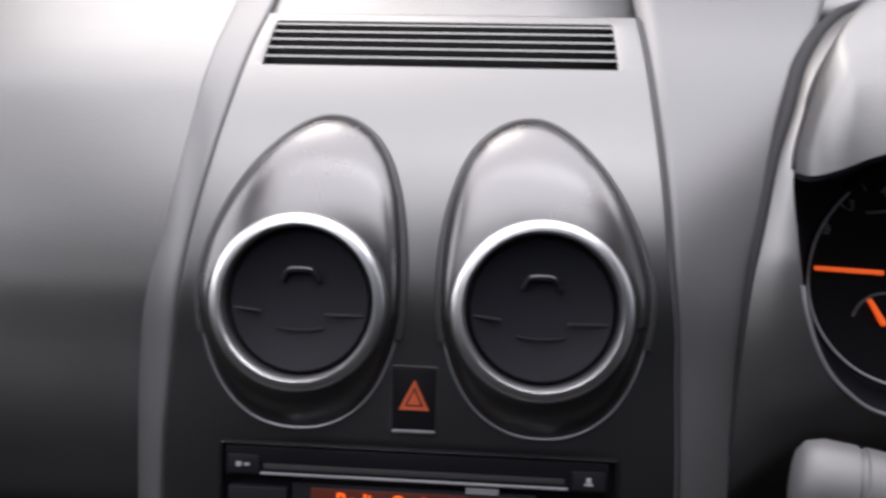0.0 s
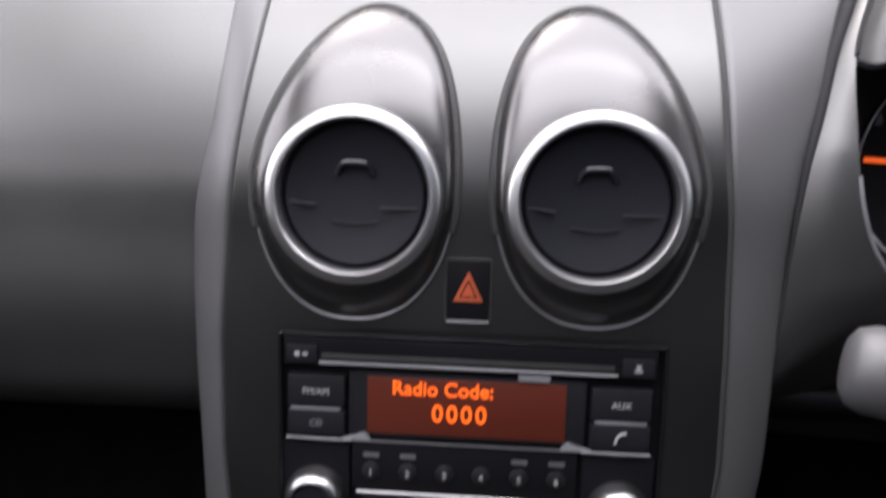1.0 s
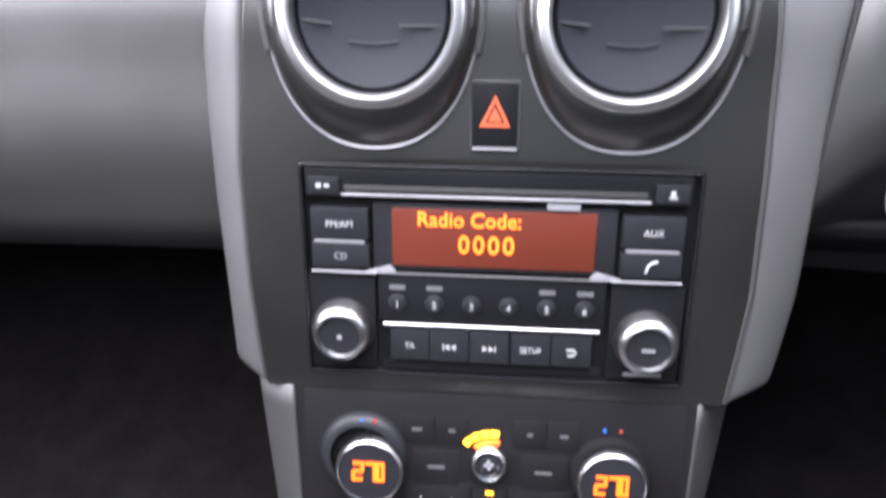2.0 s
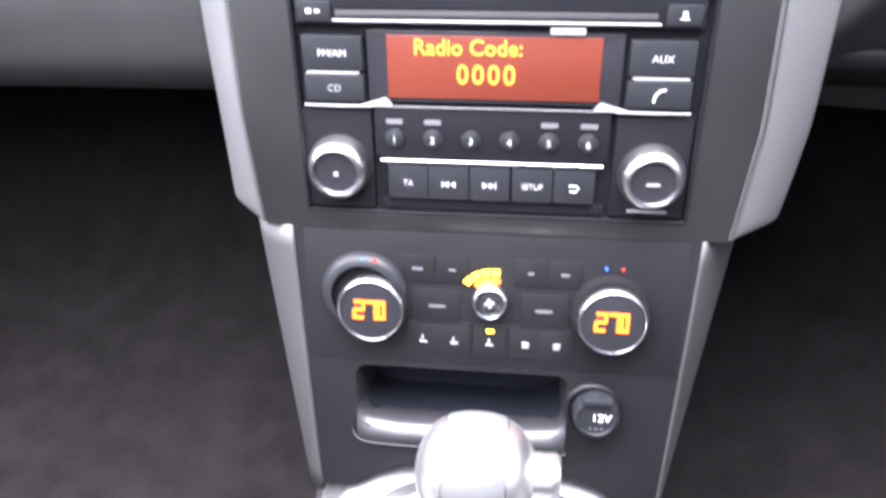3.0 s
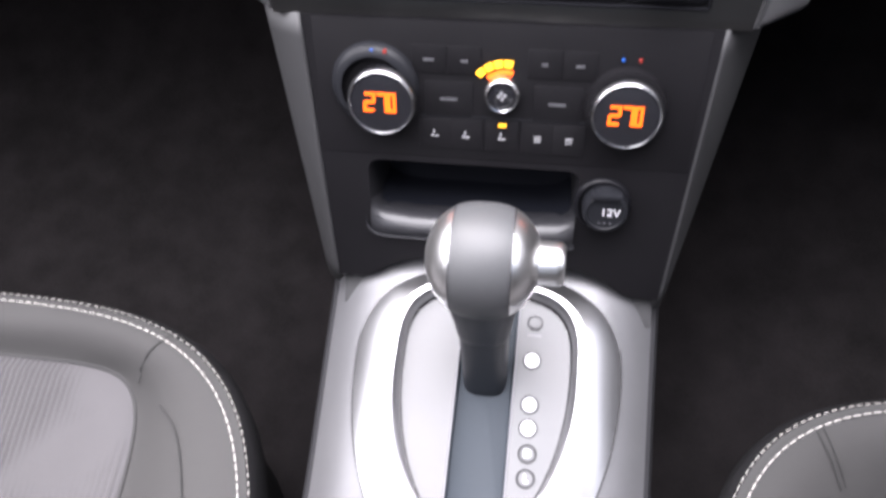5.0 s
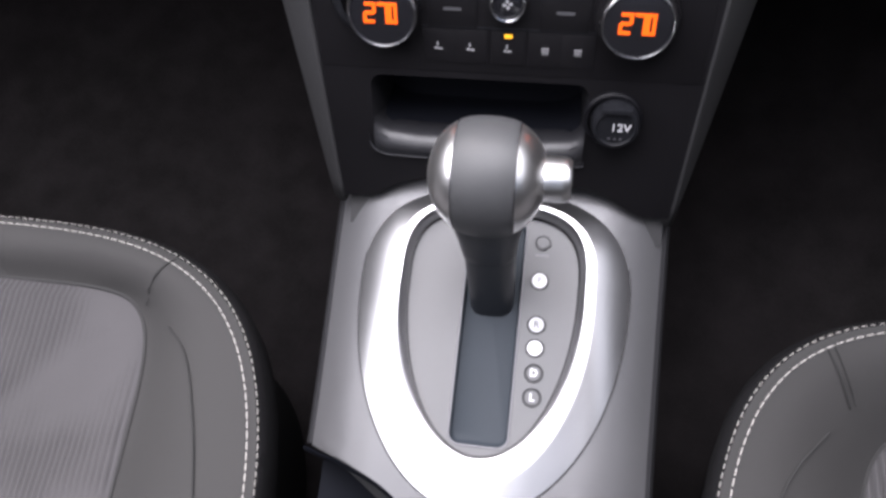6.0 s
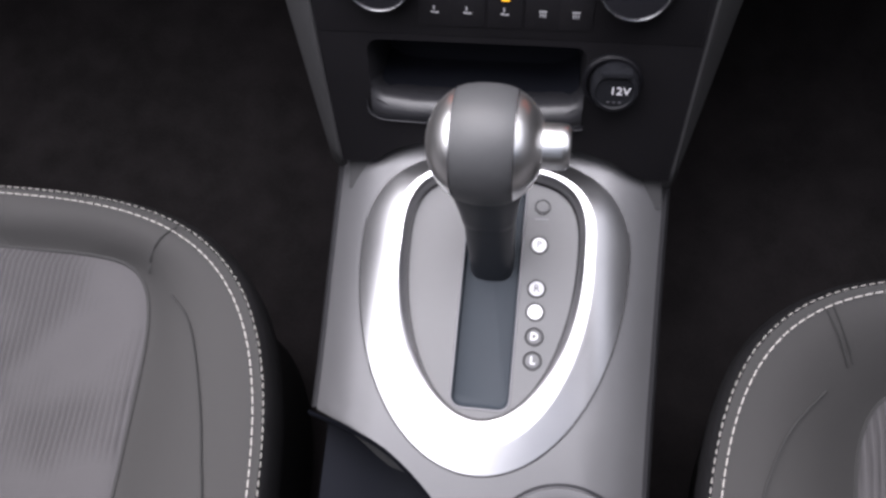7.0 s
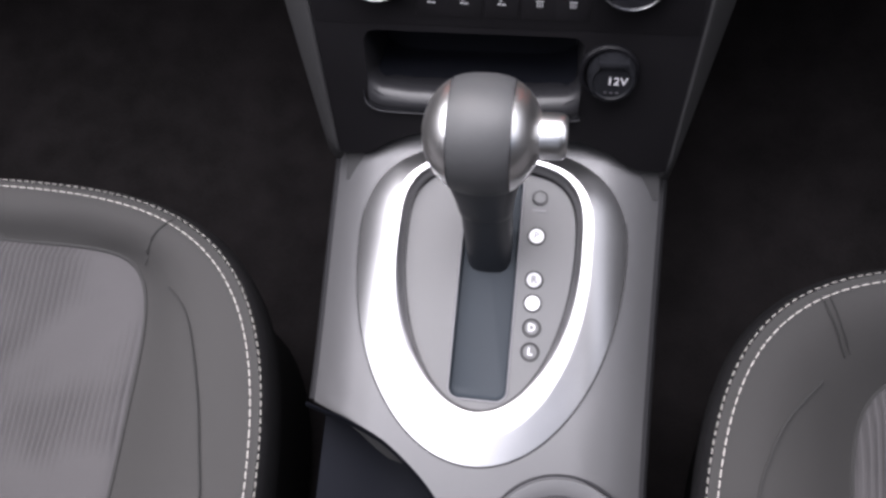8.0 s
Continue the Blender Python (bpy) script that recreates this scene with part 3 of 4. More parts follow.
for u0, u1, nm in ((-0.0910, -0.0755, "scan_button"), (0.0735, 0.0890, "eject_button")):
    k = part(nm, box(RADIO, u0, u1, -0.0135, -0.0045, 0.0, 0.0022, 0.0007), "key", radio)
    c = (u0 + u1) / 2
    part("mark", bars(RADIO, [(c - 0.0035, c - 0.001, -0.010, -0.0078), (c + 0.0005, c + 0.0030, -0.0096, -0.0082)] if u0 < 0 else
              [(c - 0.0020, c + 0.0020, -0.0108, -0.0100), (c - 0.0010, c + 0.0010, -0.0096, -0.0072)], 0.0024), "print", k)
part("display_window", box(RADIO, -0.0600, 0.0575, -0.0510, -0.0175, -0.005, 0.0000, 0.0008), "gloss", radio, "gloss black window")
scr = part("display", box(RADIO, -0.0505, 0.0478, -0.0488, -0.0195, -0.001, 0.0006, 0.0004), "screen", radio, "amber backlit display")
lettering("display_text", "Radio Code:", RADIO, -0.0130, -0.0250, 0.0009, 0.0102, "amber", scr, 0.98, "amber words", 0.0001)
for i in range(4):
    lettering("display_digit", "0", RADIO, -0.0045 + (i - 1.5) * 0.0072, -0.0375, 0.0009, 0.0128, "amber", scr, 0.92, "amber digit", 0.0001)
for u0, u1, v0, v1, txt in ((-0.0905, -0.0618, -0.0362, -0.0200, "FM/AM"), (-0.0905, -0.0618, -0.0510, -0.0382, "CD"),
                            (0.0598, 0.0888, -0.0362, -0.0200, "AUX"), (0.0598, 0.0888, -0.0510, -0.0382, "")):
    k = part("source_button", box(RADIO, u0, u1, v0, v1, -0.003, 0.0020, 0.0009), "key", radio)
    if txt:
        lettering("button_text", txt, RADIO, (u0 + u1) / 2, (v0 + v1) / 2, 0.0022, 0.0046, "dim" if txt == "CD" else "print", k)
    else:
        c, d = (u0 + u1) / 2, (v0 + v1) / 2
        part("handset_mark", tube(bmesh.new(), [RADIO @ Vector((c + x, d + y, 0.0022)) for x, y in ((-0.0022, -0.0032), (-0.0014, 0.0002), (0.0006, 0.0022), (0.0030, 0.0026))], 0.0006, 6), "print", k)
for u0, u1 in ((-0.0890, -0.0640), (0.0620, 0.0870)):
    part("button_line", box(RADIO, u0, u1, -0.0378, -0.0366, 0.0004, 0.0018, 0.0002), "dim", radio)
for u0, u1 in ((-0.0912, -0.0585), (0.0560, 0.0895)):
    part("display_sill", tube(bmesh.new(), [RADIO @ Vector((u0 + (u1 - u0) * t, -0.0531, 0.0012)) for t in (0, 0.03, 0.5, 0.97, 1)], 0.0006, 8), "line", radio, "grey metal sill")
part("lower_sill", tube(bmesh.new(), [RADIO @ Vector((u, -0.0531, 0.0008)) for u in (-0.0585, -0.03, 0.03, 0.0560)], 0.0004, 8), "faint", radio)
for corner in ([(-0.0640, -0.0527), (-0.0520, -0.0490), (-0.0505, -0.0500), (-0.0490, -0.0527)], [(0.0612, -0.0527), (0.0460, -0.0527), (0.0478, -0.0500), (0.0494, -0.0490)]):
    bm = bmesh.new()
    wedge = loft(bm, [[RADIO @ Vector((u, v, -0.001)) for u, v in corner], [RADIO @ Vector((u, v, 0.0010)) for u, v in corner]])
    bm.faces.new(wedge[-1])
    part("sill_corner", bm, "dim", radio, "grey slanted corner", smooth=False)
part("preset_panel", box(RADIO, -0.0580, 0.0545, -0.0790, -0.0540, -0.005, 0.0002, 0.0008), "radio", radio)
for i, u in enumerate((-0.0483, -0.0297, -0.0111, 0.0073, 0.0261, 0.0446)):
    k = part("preset_button", turned(RADIO, [(0.0, 0.0020), (0.0034, 0.0018), (0.0046, 0.0010), (0.0049, -0.001)], 20, cu=u, cv=-0.0690), "key", radio)
    lettering("preset_number", str(i + 1), RADIO, u, -0.0694, 0.0022, 0.0048, "print", k)
    part("arc_mark", tube(bmesh.new(), [RADIO @ Vector((u + 0.0046 * math.cos(radians(a)), -0.0690 + 0.0046 * math.sin(radians(a)), 0.0014)) for a in range(20, 161, 20)], 0.0004, 5), "key", k)
    if i in (0, 1, 4, 5):
        part("caption_mark", bars(RADIO, [(u - 0.0040, u + 0.0040, -0.0618, -0.0594)], 0.0005), "faint", k)
part("chrome_bar", tube(bmesh.new(), [RADIO @ Vector((u, -0.0802, 0.0016)) for u in (-0.0555, -0.0553, -0.02, 0.02, 0.0523, 0.0525)], lambda k: 0.0009 if 0.1 < k < 0.9 else 0.0006, 12), "smoke", radio, "bright chrome bar")
for i in range(5):
    u = (-0.0422, -0.0220, -0.0017, 0.0191, 0.0394)[i]
    w = 0.01008
    k = part("function_button", box(RADIO, u - w, u + w, -0.1005, -0.0822, -0.004, 0.0020 - 0.0002 * abs(i - 2), 0.0012), "key", radio)
    if i in (0, 3):
        lettering("button_text", ("TA", "", "", "SETUP")[i], RADIO, u, -0.0918, 0.0022, 0.0042, "print", k, 0.9)
    elif i < 3:
        d = -1 if i == 1 else 1
        bm = bmesh.new()
        for x in (-0.0022, 0.0010):
            vs = [bm.verts.new(RADIO @ Vector((u + d * (x + a), -0.0918 + b, 0.0022))) for a, b in ((-0.0012, 0.0016), (0.0016, 0.0), (-0.0012, -0.0016))]
            bm.faces.new(vs)
        rbox(bm, RADIO, u + d * 0.0030 - 0.0003, u + d * 0.0030 + 0.0003, -0.0934, -0.0902, 0.0020, 0.0023, 0)
        part("skip_mark", bm, "print", k, smooth=False)
    else:
        part("return_mark", tube(bmesh.new(), [RADIO @ Vector((u + x, -0.0918 + y, 0.0022)) for x, y in ((-0.0024, 0.0014), (0.0012, 0.0014), (0.0024, 0.0), (0.0012, -0.0016), (-0.0018, -0.0016))], 0.0005, 5), "print", k)
for u, nm in ((-0.0765, "volume_knob"), (0.0755, "menu_knob")):
    part("knob_plate", box(RADIO, u - 0.0185, u + 0.0170, -0.1070, -0.0560, -0.005, -0.0004, 0.001), "radio", radio)
    k = part(nm, turned(RADIO, [(0.0, 0.0094), (0.0090, 0.0096), (0.0112, 0.0098), (0.0130, 0.0086), (0.0148, 0.0040), (0.0158, 0.0), (0.0160, -0.003)], 44, cu=u, cv=-0.0842), "gloss", radio)
    part("knob_ring", turned(RADIO, [(0.0104, 0.0096), (0.0107, 0.0108), (0.0117, 0.0112), (0.0131, 0.0106), (0.0143, 0.0089), (0.0152, 0.0060), (0.0158, 0.0026), (0.0161, -0.001)], 44, cu=u, cv=-0.0842), "smoke", k, "smoked chrome ring")
    part("knob_mark", bars(RADIO, [(u - 0.0032, u + 0.0032, -0.0858, -0.0842)] if u > 0 else [(u - 0.0012, u + 0.0012, -0.0862, -0.0838)], 0.0102), "dim", k)
part("knob_caption", bars(RADIO, [(0.0660, 0.0850, -0.1042, -0.1026)], -0.0002), "dim", radio)
# added tube that hides the bright cut edge round the radio
part("edge_cover", tube(bmesh.new(), [RADIO @ Vector((u, v, 0.0002)) for u, v in rounded(-0.0947, 0.0947, -0.1088, 0.0012, 0.0012, 2)], 0.0010, 6, closed=True), "radio", radio)
part("bottom_ledge", box(RADIO, -0.0560, 0.0545, -0.1075, -0.1020, -0.005, -0.0008, 0.0008), "radio", radio)

# ---------------------------------------------------------------- lower fascia with its tray
lower = thing("lower_fascia", (0, 0.05, 0.31), "black grained lower console panel with an open tray", "console panel")
arch = [(0.0975, -0.1060), (0.0800, -0.1060), (0.0740, -0.1030), (0.0640, -0.0960), (0.0500, -0.0900), (0.0250, -0.0865), (0.0, -0.0855),
        (-0.0250, -0.0865), (-0.0500, -0.0900), (-0.0640, -0.0960), (-0.0740, -0.1030), (-0.0800, -0.1060), (-0.0962, -0.1060)]
outer = [(-0.1040, 0.0560), (0.1050, 0.0560)] + arch
tray_loop = rounded(-0.0740, 0.0440, -0.0690, -0.0245, 0.007, 5)
part("panel", sheet_with_holes(CLIMATE, outer, [tray_loop], 0.0, 0.008), "lower", lower)
bm = bmesh.new()
loops = []
for k, h in ((1.0, 0.0), (0.995, -0.004), (0.97, -0.020), (0.95, -0.050)):
    loops.append([CLIMATE @ Vector((-0.015 + (u + 0.015) * k, -0.0467 + (v + 0.0467) * k + (0.008 if h < -0.03 and v < -0.045 else 0), h)) for u, v in tray_loop])
vv = loft(bm, loops)
bm.faces.new(vv[-1])
part("tray", bm, "black", lower)
# the tray's inner shade is put into floor and back by colour
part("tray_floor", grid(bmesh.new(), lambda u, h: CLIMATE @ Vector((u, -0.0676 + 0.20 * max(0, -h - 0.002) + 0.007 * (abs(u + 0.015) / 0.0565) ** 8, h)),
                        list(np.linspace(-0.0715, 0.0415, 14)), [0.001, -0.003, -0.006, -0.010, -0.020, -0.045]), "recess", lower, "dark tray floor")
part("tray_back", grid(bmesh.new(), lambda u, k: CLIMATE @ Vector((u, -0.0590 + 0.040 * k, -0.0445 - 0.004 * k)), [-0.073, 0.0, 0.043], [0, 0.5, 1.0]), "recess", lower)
lip = [(-0.0765, -0.0600), (-0.0755, -0.0665), (-0.0700, -0.0705), (-0.0600, -0.0715), (-0.03, -0.0718), (0.0, -0.0718), (0.030, -0.0715), (0.0400, -0.0712), (0.0450, -0.0704)]
bm = bmesh.new()
ends = [-0.0738 + 0.1176 * k for k in (0, 0.01, 0.03, 0.06, 0.2, 0.4, 0.6, 0.8, 0.94, 0.97, 0.99, 1.0)]
loft(bm, [[CLIMATE @ Vector((u, v + lift * 0.010 * (abs(u + 0.015) / 0.0588) ** 14, h)) for u in ends]
          for v, h, lift in ((-0.0735, 0.0002, 0.2), (-0.0722, 0.0018, 0.4), (-0.0700, 0.0024, 0.6), (-0.0670, 0.0016, 0.8), (-0.0635, -0.0010, 1.0), (-0.0618, -0.0040, 1.0), (-0.0625, -0.0140, 1.0), (-0.0660, -0.0300, 1.0))], closed=False)
part("tray_lip", bm, "tray", lower, "grey rounded lip")
for dv, dh, mt in ((-0.0004, 0.0006, "key"), (-0.0026, 0.0002, "faint")):
    part("lip_line", tube(bmesh.new(), [CLIMATE @ Vector((u, v + dv, dh + 0.0016)) for u, v in curve_through(lip, 4)], 0.00035, 5), mt, lower, "thin line along the tray lip")
# dark sheet for the shade in the hollow below the panel's arch
bm = grid(bmesh.new(), lambda u, v: CLIMATE @ Vector((u, v, -0.030 - 0.6 * (v + 0.07))), [-0.094, -0.05, 0, 0.05, 0.095], [-0.125, -0.10, -0.07])
part("hollow", bm, "dark", lower)


def side_trim(side):
    t = thing("console_side_trim", (0.11 * side, 0.09, 0.31), "narrow silver-grey strip beside the lower console panel", "trim", kind="structure")
    x_top, x_bot = (0.1050, 0.0968) if side < 0 else (0.1058, 0.0982)
    o_top, o_bot = (0.1268, 0.1068) if side < 0 else (0.1285, 0.1075)

    def fn(w, k):
        v = 0.056 - 0.167 * k
        x0, x1 = x_top + (x_bot - x_top) * k, o_top + (o_bot - o_top) * k
        return CLIMATE @ Vector((side * (x0 + (x1 - x0) * w), v, 0.0008 - (0.011 if side < 0 else 0.029) * w ** (1.5 if side < 0 else 1.15)))
    thicken(part("strip", grid(bmesh.new(), fn, [0, 0.1, 0.3, 0.55, 0.8, 0.95, 1.0], list(np.linspace(0, 1, 14))), "shaded_trim", t), 0.005)
    bm = grid(bmesh.new(), lambda w, k: CLIMATE @ Vector((side * (o_top + (o_bot - o_top) * k - 0.002), 0.056 - 0.167 * k, (-0.0105 if side < 0 else -0.028) - 0.16 * w)), [0, 0.5, 1.0], [0, 0.5, 1])
    thicken(part("side_panel", bm, "dark", t), 0.004)


side_trim(-1)
side_trim(1)

# ---------------------------------------------------------------- climate controls
clim = thing("climate_control", (0, 0.105, 0.38), "black climate panel with two lit dials and a fan knob", "climate control")
part("face", box(CLIMATE, -0.0990, 0.0995, -0.0205, 0.0545, -0.003, 0.0004, 0.0003), "lower", clim)
part("row_line", box(CLIMATE, -0.0440, 0.0460, 0.0040, 0.0047, 0.0003, 0.0009, 0.0002), "key", clim)


def seven_bars(u, v, w, h, shape):
    """The lit bars of a figure: a top, b and c right, d bottom, e and f left, g middle."""
    k = 0.0008
    bar = {"a": (-w / 2, w / 2, h / 2 - k, h / 2 + k), "g": (-w / 2, w / 2, -k, k), "d": (-w / 2, w / 2, -h / 2 - k, -h / 2 + k), "b": (w / 2 - k, w / 2 + k, 0, h / 2 + k),
           "c": (w / 2 - k, w / 2 + k, -h / 2 - k, 0), "f": (-w / 2 - k, -w / 2 + k, 0, h / 2 + k), "e": (-w / 2 - k, -w / 2 + k, -h / 2 - k, 0)}
    return [bars(CLIMATE, [(u + bar[c][0], u + bar[c][1], v + bar[c][2], v + bar[c][3])], 0.0114 + 0.00003 * i) for i, c in enumerate(shape)]


def temperature_dial(cu):
    cv = 0.0140
    b = part("dial_base", turned(CLIMATE, [(0.0236 if cu < 0 else 0.0208, 0.0004), (0.0233 if cu < 0 else 0.0205, 0.0018), (0.0220 if cu < 0 else 0.0200, 0.0042), (0.0198, 0.0058), (0.0170, 0.0060)], 44, cu=cu - (0.0050 if cu < 0 else 0.0004), cv=cv + (0.0055 if cu < 0 else 0.0012)), "key" if cu < 0 else "lower", clim)
    d = part("dial", turned(CLIMATE, [(0.0178, 0.0012), (0.0174, 0.0080), (0.0168, 0.0110), (0.0156, 0.0112), (0.0, 0.0110)], 44, cu=cu, cv=cv), "gloss", clim)
    part("bezel", turned(CLIMATE, [(0.0184, 0.0080), (0.0183, 0.0092), (0.0179, 0.0106), (0.0173, 0.0117), (0.0168, 0.0121), (0.0164, 0.0119), (0.0162, 0.0110)], 56, cu=cu, cv=cv), "smoke", d, "satin chrome bezel")
    for x, wide, shape in ((-0.0060, 0.0049, "abged"), (0.0004, 0.0049, "abc"), (0.0058, 0.0028, "abcdef")):
        for one in seven_bars(cu + x, cv + 0.0004, wide, 0.0090, shape):
            part("lit_segment", one, "digit", d, "amber lit bar")
    part("lit_point", bars(CLIMATE, [(cu + 0.0034, cu + 0.0043, cv - 0.0043, cv - 0.0034)], 0.0114), "digit", d)


temperature_dial(-0.0622)
temperature_dial(0.0632)
for u, m in ((-0.0672, "blue"), (-0.0604, "red"), (0.0590, "blue"), (0.0674, "red")):
    part("cold_mark" if m == "blue" else "warm_mark", turned(CLIMATE, [(0.0, 0.0056 if u < 0 else 0.0016), (0.0012 if u < 0 else 0.0009, 0.0054 if u < 0 else 0.0014), (0.0013 if u < 0 else 0.0010, 0.0003)], 14, cu=u, cv=0.0394), m, clim)
fan = part("fan_knob", turned(CLIMATE, [(0.0, 0.0052), (0.0062, 0.0052), (0.0074, 0.0046), (0.0082, 0.0020), (0.0084, 0.0)], 36, cu=0.0, cv=0.0190), "gloss", clim)
part("fan_ring", turned(CLIMATE, [(0.0072, 0.0050), (0.0076, 0.0064), (0.0084, 0.0067), (0.0091, 0.0060), (0.0095, 0.0045), (0.0096, 0.0010)], 36, cu=0.0, cv=0.0190), "chrome", fan, "satin chrome ring")
bm = bmesh.new()
for a in (15, 105, 195, 285):
    pts = [CLIMATE @ Vector((r * math.cos(radians(a + w)), 0.0190 + r * math.sin(radians(a + w)), 0.0056)) for r, w in ((0.0003, 0), (0.0014, -34), (0.0024, -26), (0.0026, 6), (0.0017, 24))]
    bm.faces.new([bm.verts.new(p) for p in pts])
part("fan_mark", bm, "print", fan)
for i in range(4):
    a0 = 78 + i * 16.5
    part("speed_lamp", turned(CLIMATE, [(0.0156, 0.0012), (0.0158, 0.0019), (0.0192, 0.0019), (0.0194, 0.0012)], 6, cu=0.001, cv=0.0170, a0=a0, a1=a0 + 14), "yellow", clim, "lit yellow bar")
part("speed_arc", turned(CLIMATE, [(0.0118, 0.0012), (0.0120, 0.0016), (0.0142, 0.0016), (0.0144, 0.0012)], 16, cu=0.001, cv=0.0170, a0=72, a1=132), "digit", clim, "amber lit arc")
for u, v, w, hh, bar in ((-0.0385, 0.0350, 0.0090, 0.0075, 0.0028), (-0.0200, 0.0350, 0.0085, 0.0075, 0.0018), (0.0208, 0.0350, 0.0085, 0.0075, 0.0016), (0.0385, 0.0350, 0.0085, 0.0075, 0.0022),
                         (-0.0280, 0.0140, 0.0125, 0.0095, 0.0045), (0.0285, 0.0140, 0.0125, 0.0095, 0.0045)):
    k = part("climate_button", box(CLIMATE, u - w, u + w, v - hh, v + hh, -0.001, 0.0010, 0.0004), "lower", clim)
    part("button_mark", bars(CLIMATE, [(u - bar, u + bar, v - 0.0007, v + 0.0007)], 0.0013), "faint", k)
for i, u in enumerate((-0.0352, -0.0184, 0.0007, 0.0196, 0.0361)):
    k = part("airflow_button", box(CLIMATE, u - 0.0086, u + 0.0086, -0.0150, 0.0032, -0.001, 0.0010, 0.0004), "lower", clim)
    def small(rs):
        return [(u + (a - u) * 0.75, u + (b - u) * 0.75, c * 0.75 - 0.0015, d * 0.75 - 0.0015) for a, b, c, d in rs]
    seat_mark = [(u - 0.0014, u - 0.0004, -0.0056, -0.0030), (u - 0.0004, u + 0.0024, -0.0082, -0.0072), (u - 0.0030, u - 0.0008, -0.0080, -0.0068)]
    vent_mark = [(u - 0.0026, u + 0.0026, -0.0050, -0.0042), (u - 0.0020, u - 0.0012, -0.0086, -0.0058), (u - 0.0003, u + 0.0004, -0.0086, -0.0058), (u + 0.0013, u + 0.0020, -0.0086, -0.0058)]
    part("airflow_mark", bars(CLIMATE, small(seat_mark if i < 3 else vent_mark), 0.0013), "print", k)
part("status_lamp", box(CLIMATE, -0.0014, 0.0028, -0.0002, 0.0018, 0.0006, 0.0016, 0.0003), "yellow", clim, "lit yellow lamp")

# ---------------------------------------------------------------- power socket
sock = thing("power_socket", (0.058, 0.08, 0.355), "black twelve volt power socket with a closed cap", "power socket")
sf = frame_at(CLIMATE @ Vector((0.0575, -0.0425, 0.0)), (1, 0, 0), (0, 0.5284, 0.849))
part("collar", turned(sf, [(0.0158, -0.001), (0.0158, 0.0022), (0.0148, 0.0034), (0.0132, 0.0034), (0.0126, 0.0010)], 44), "radio", sock)
part("cap", turned(sf, [(0.0126, 0.0), (0.0125, 0.0085), (0.0117, 0.0112), (0.0100, 0.0118), (0.0094, 0.0108), (0.0, 0.0110)], 44, cu=0.0015), "key", sock)
part("pull_lip", box(sf, -0.0065, 0.0095, 0.0085, 0.0118, 0.006, 0.0132, 0.0010), "key", sock)
lettering("socket_text", "12V", sf, 0.0042, 0.0002, 0.0112, 0.0064, "legend", sock, 1.05)
part("caption_mark", bars(sf, [(-0.0020, -0.0006, -0.0068, -0.0060), (0.0010, 0.0024, -0.0068, -0.0060), (0.0040, 0.0054, -0.0068, -0.0060)], 0.0111), "faint", sock)

# ---------------------------------------------------------------- gear plate
gp = thing("gear_surround", (0, -0.05, 0.28), "satin silver gear plate with a bright oval bezel", "gear surround")


def egg(a, lower_b, upper_a, upper_b, upper_p, lower_a=None, n=1152, cx=0.0):
    la = lower_a or upper_a
    pts = []
    for i in range(n):
        t = 2 * math.pi * i / n
        c, s = math.cos(t), math.sin(t)
        if s >= 0:
            q = (abs(c) ** upper_p + abs(s) ** upper_p) ** (-1 / upper_p)
            pts.append((cx + upper_a * c * q, upper_b * s * q))
        else:
            pts.append((cx + la * c, lower_b * s))
    return pts


hole = egg(0, 0.0972, 0.0502, 0.0450, 3.2, cx=-0.0005)
seam = egg(0, 0.1268, 0.0788, 0.0600, 2.4, cx=-0.0005)
band = egg(0, 0.1200, 0.0578, 0.0530, 3.2, lower_a=0.0578, cx=-0.0005)
band = [(b[0] + (s[0] - b[0]) * k, b[1] + (s[1] - b[1]) * k) for b, s, k in
        zip(band, seam, [0.55 * max(0.0, -math.sin(2 * math.pi * i / 1152)) ** 0.8 for i in range(1152)])]
cup = [(0.052 + 0.0415 * math.cos(2 * math.pi * i / 40), -0.1687 + 0.0415 * math.sin(2 * math.pi * i / 40)) for i in range(40)]
recess_edge = [tuple(p) for p in curve_through([(0.006, -0.330), (0.006, -0.22), (0.000, -0.178), (-0.018, -0.1455), (-0.0464, -0.1205), (-0.0708, -0.1090), (-0.0860, -0.1045), (-0.0980, -0.1010)], 5)]
plate_loop = [(-0.0990, -0.085), (-0.0985, -0.06), (-0.1000, 0.0), (-0.1015, 0.045), (-0.1015, 0.085), (0.0970, 0.085), (0.0970, 0.045),
              (0.0955, 0.0), (0.0945, -0.06), (0.0938, -0.12), (0.0935, -0.33)] + recess_edge
plate_loop = plate_loop[::-1]
hole_in_plate = [(x * 0.985, y * 0.985) for x, y in seam[::9]]
part("plate", sheet_with_holes(GEAR, plate_loop, [hole_in_plate, cup], 0.0, 0.010, crown), "plate", gp)
for side, pts in ((-1, [(-0.1012, 0.06), (-0.1000, 0.0), (-0.0985, -0.06), (-0.0982, -0.10)]), (1, [(0.0970, 0.06), (0.0955, 0.0), (0.0945, -0.06), (0.0938, -0.12), (0.0935, -0.33)])):
    bm = bmesh.new()
    line = curve_through(pts, 6)
    loft(bm, [[GEAR @ Vector((p[0] + side * d, p[1], h + crown(p[0]))) for p in line] for d, h in ((-0.0005, 0.0002), (0.0025, -0.0008), (0.0045, -0.0040), (0.0058, -0.0120), (0.0065, -0.0300))], closed=False)
    part("side_rail", bm, "seal", gp)


def gear_loop(pts, h, k=1.0):
    return [GEAR @ Vector((x * k, y * k, h + crown(x * k))) for x, y in pts]


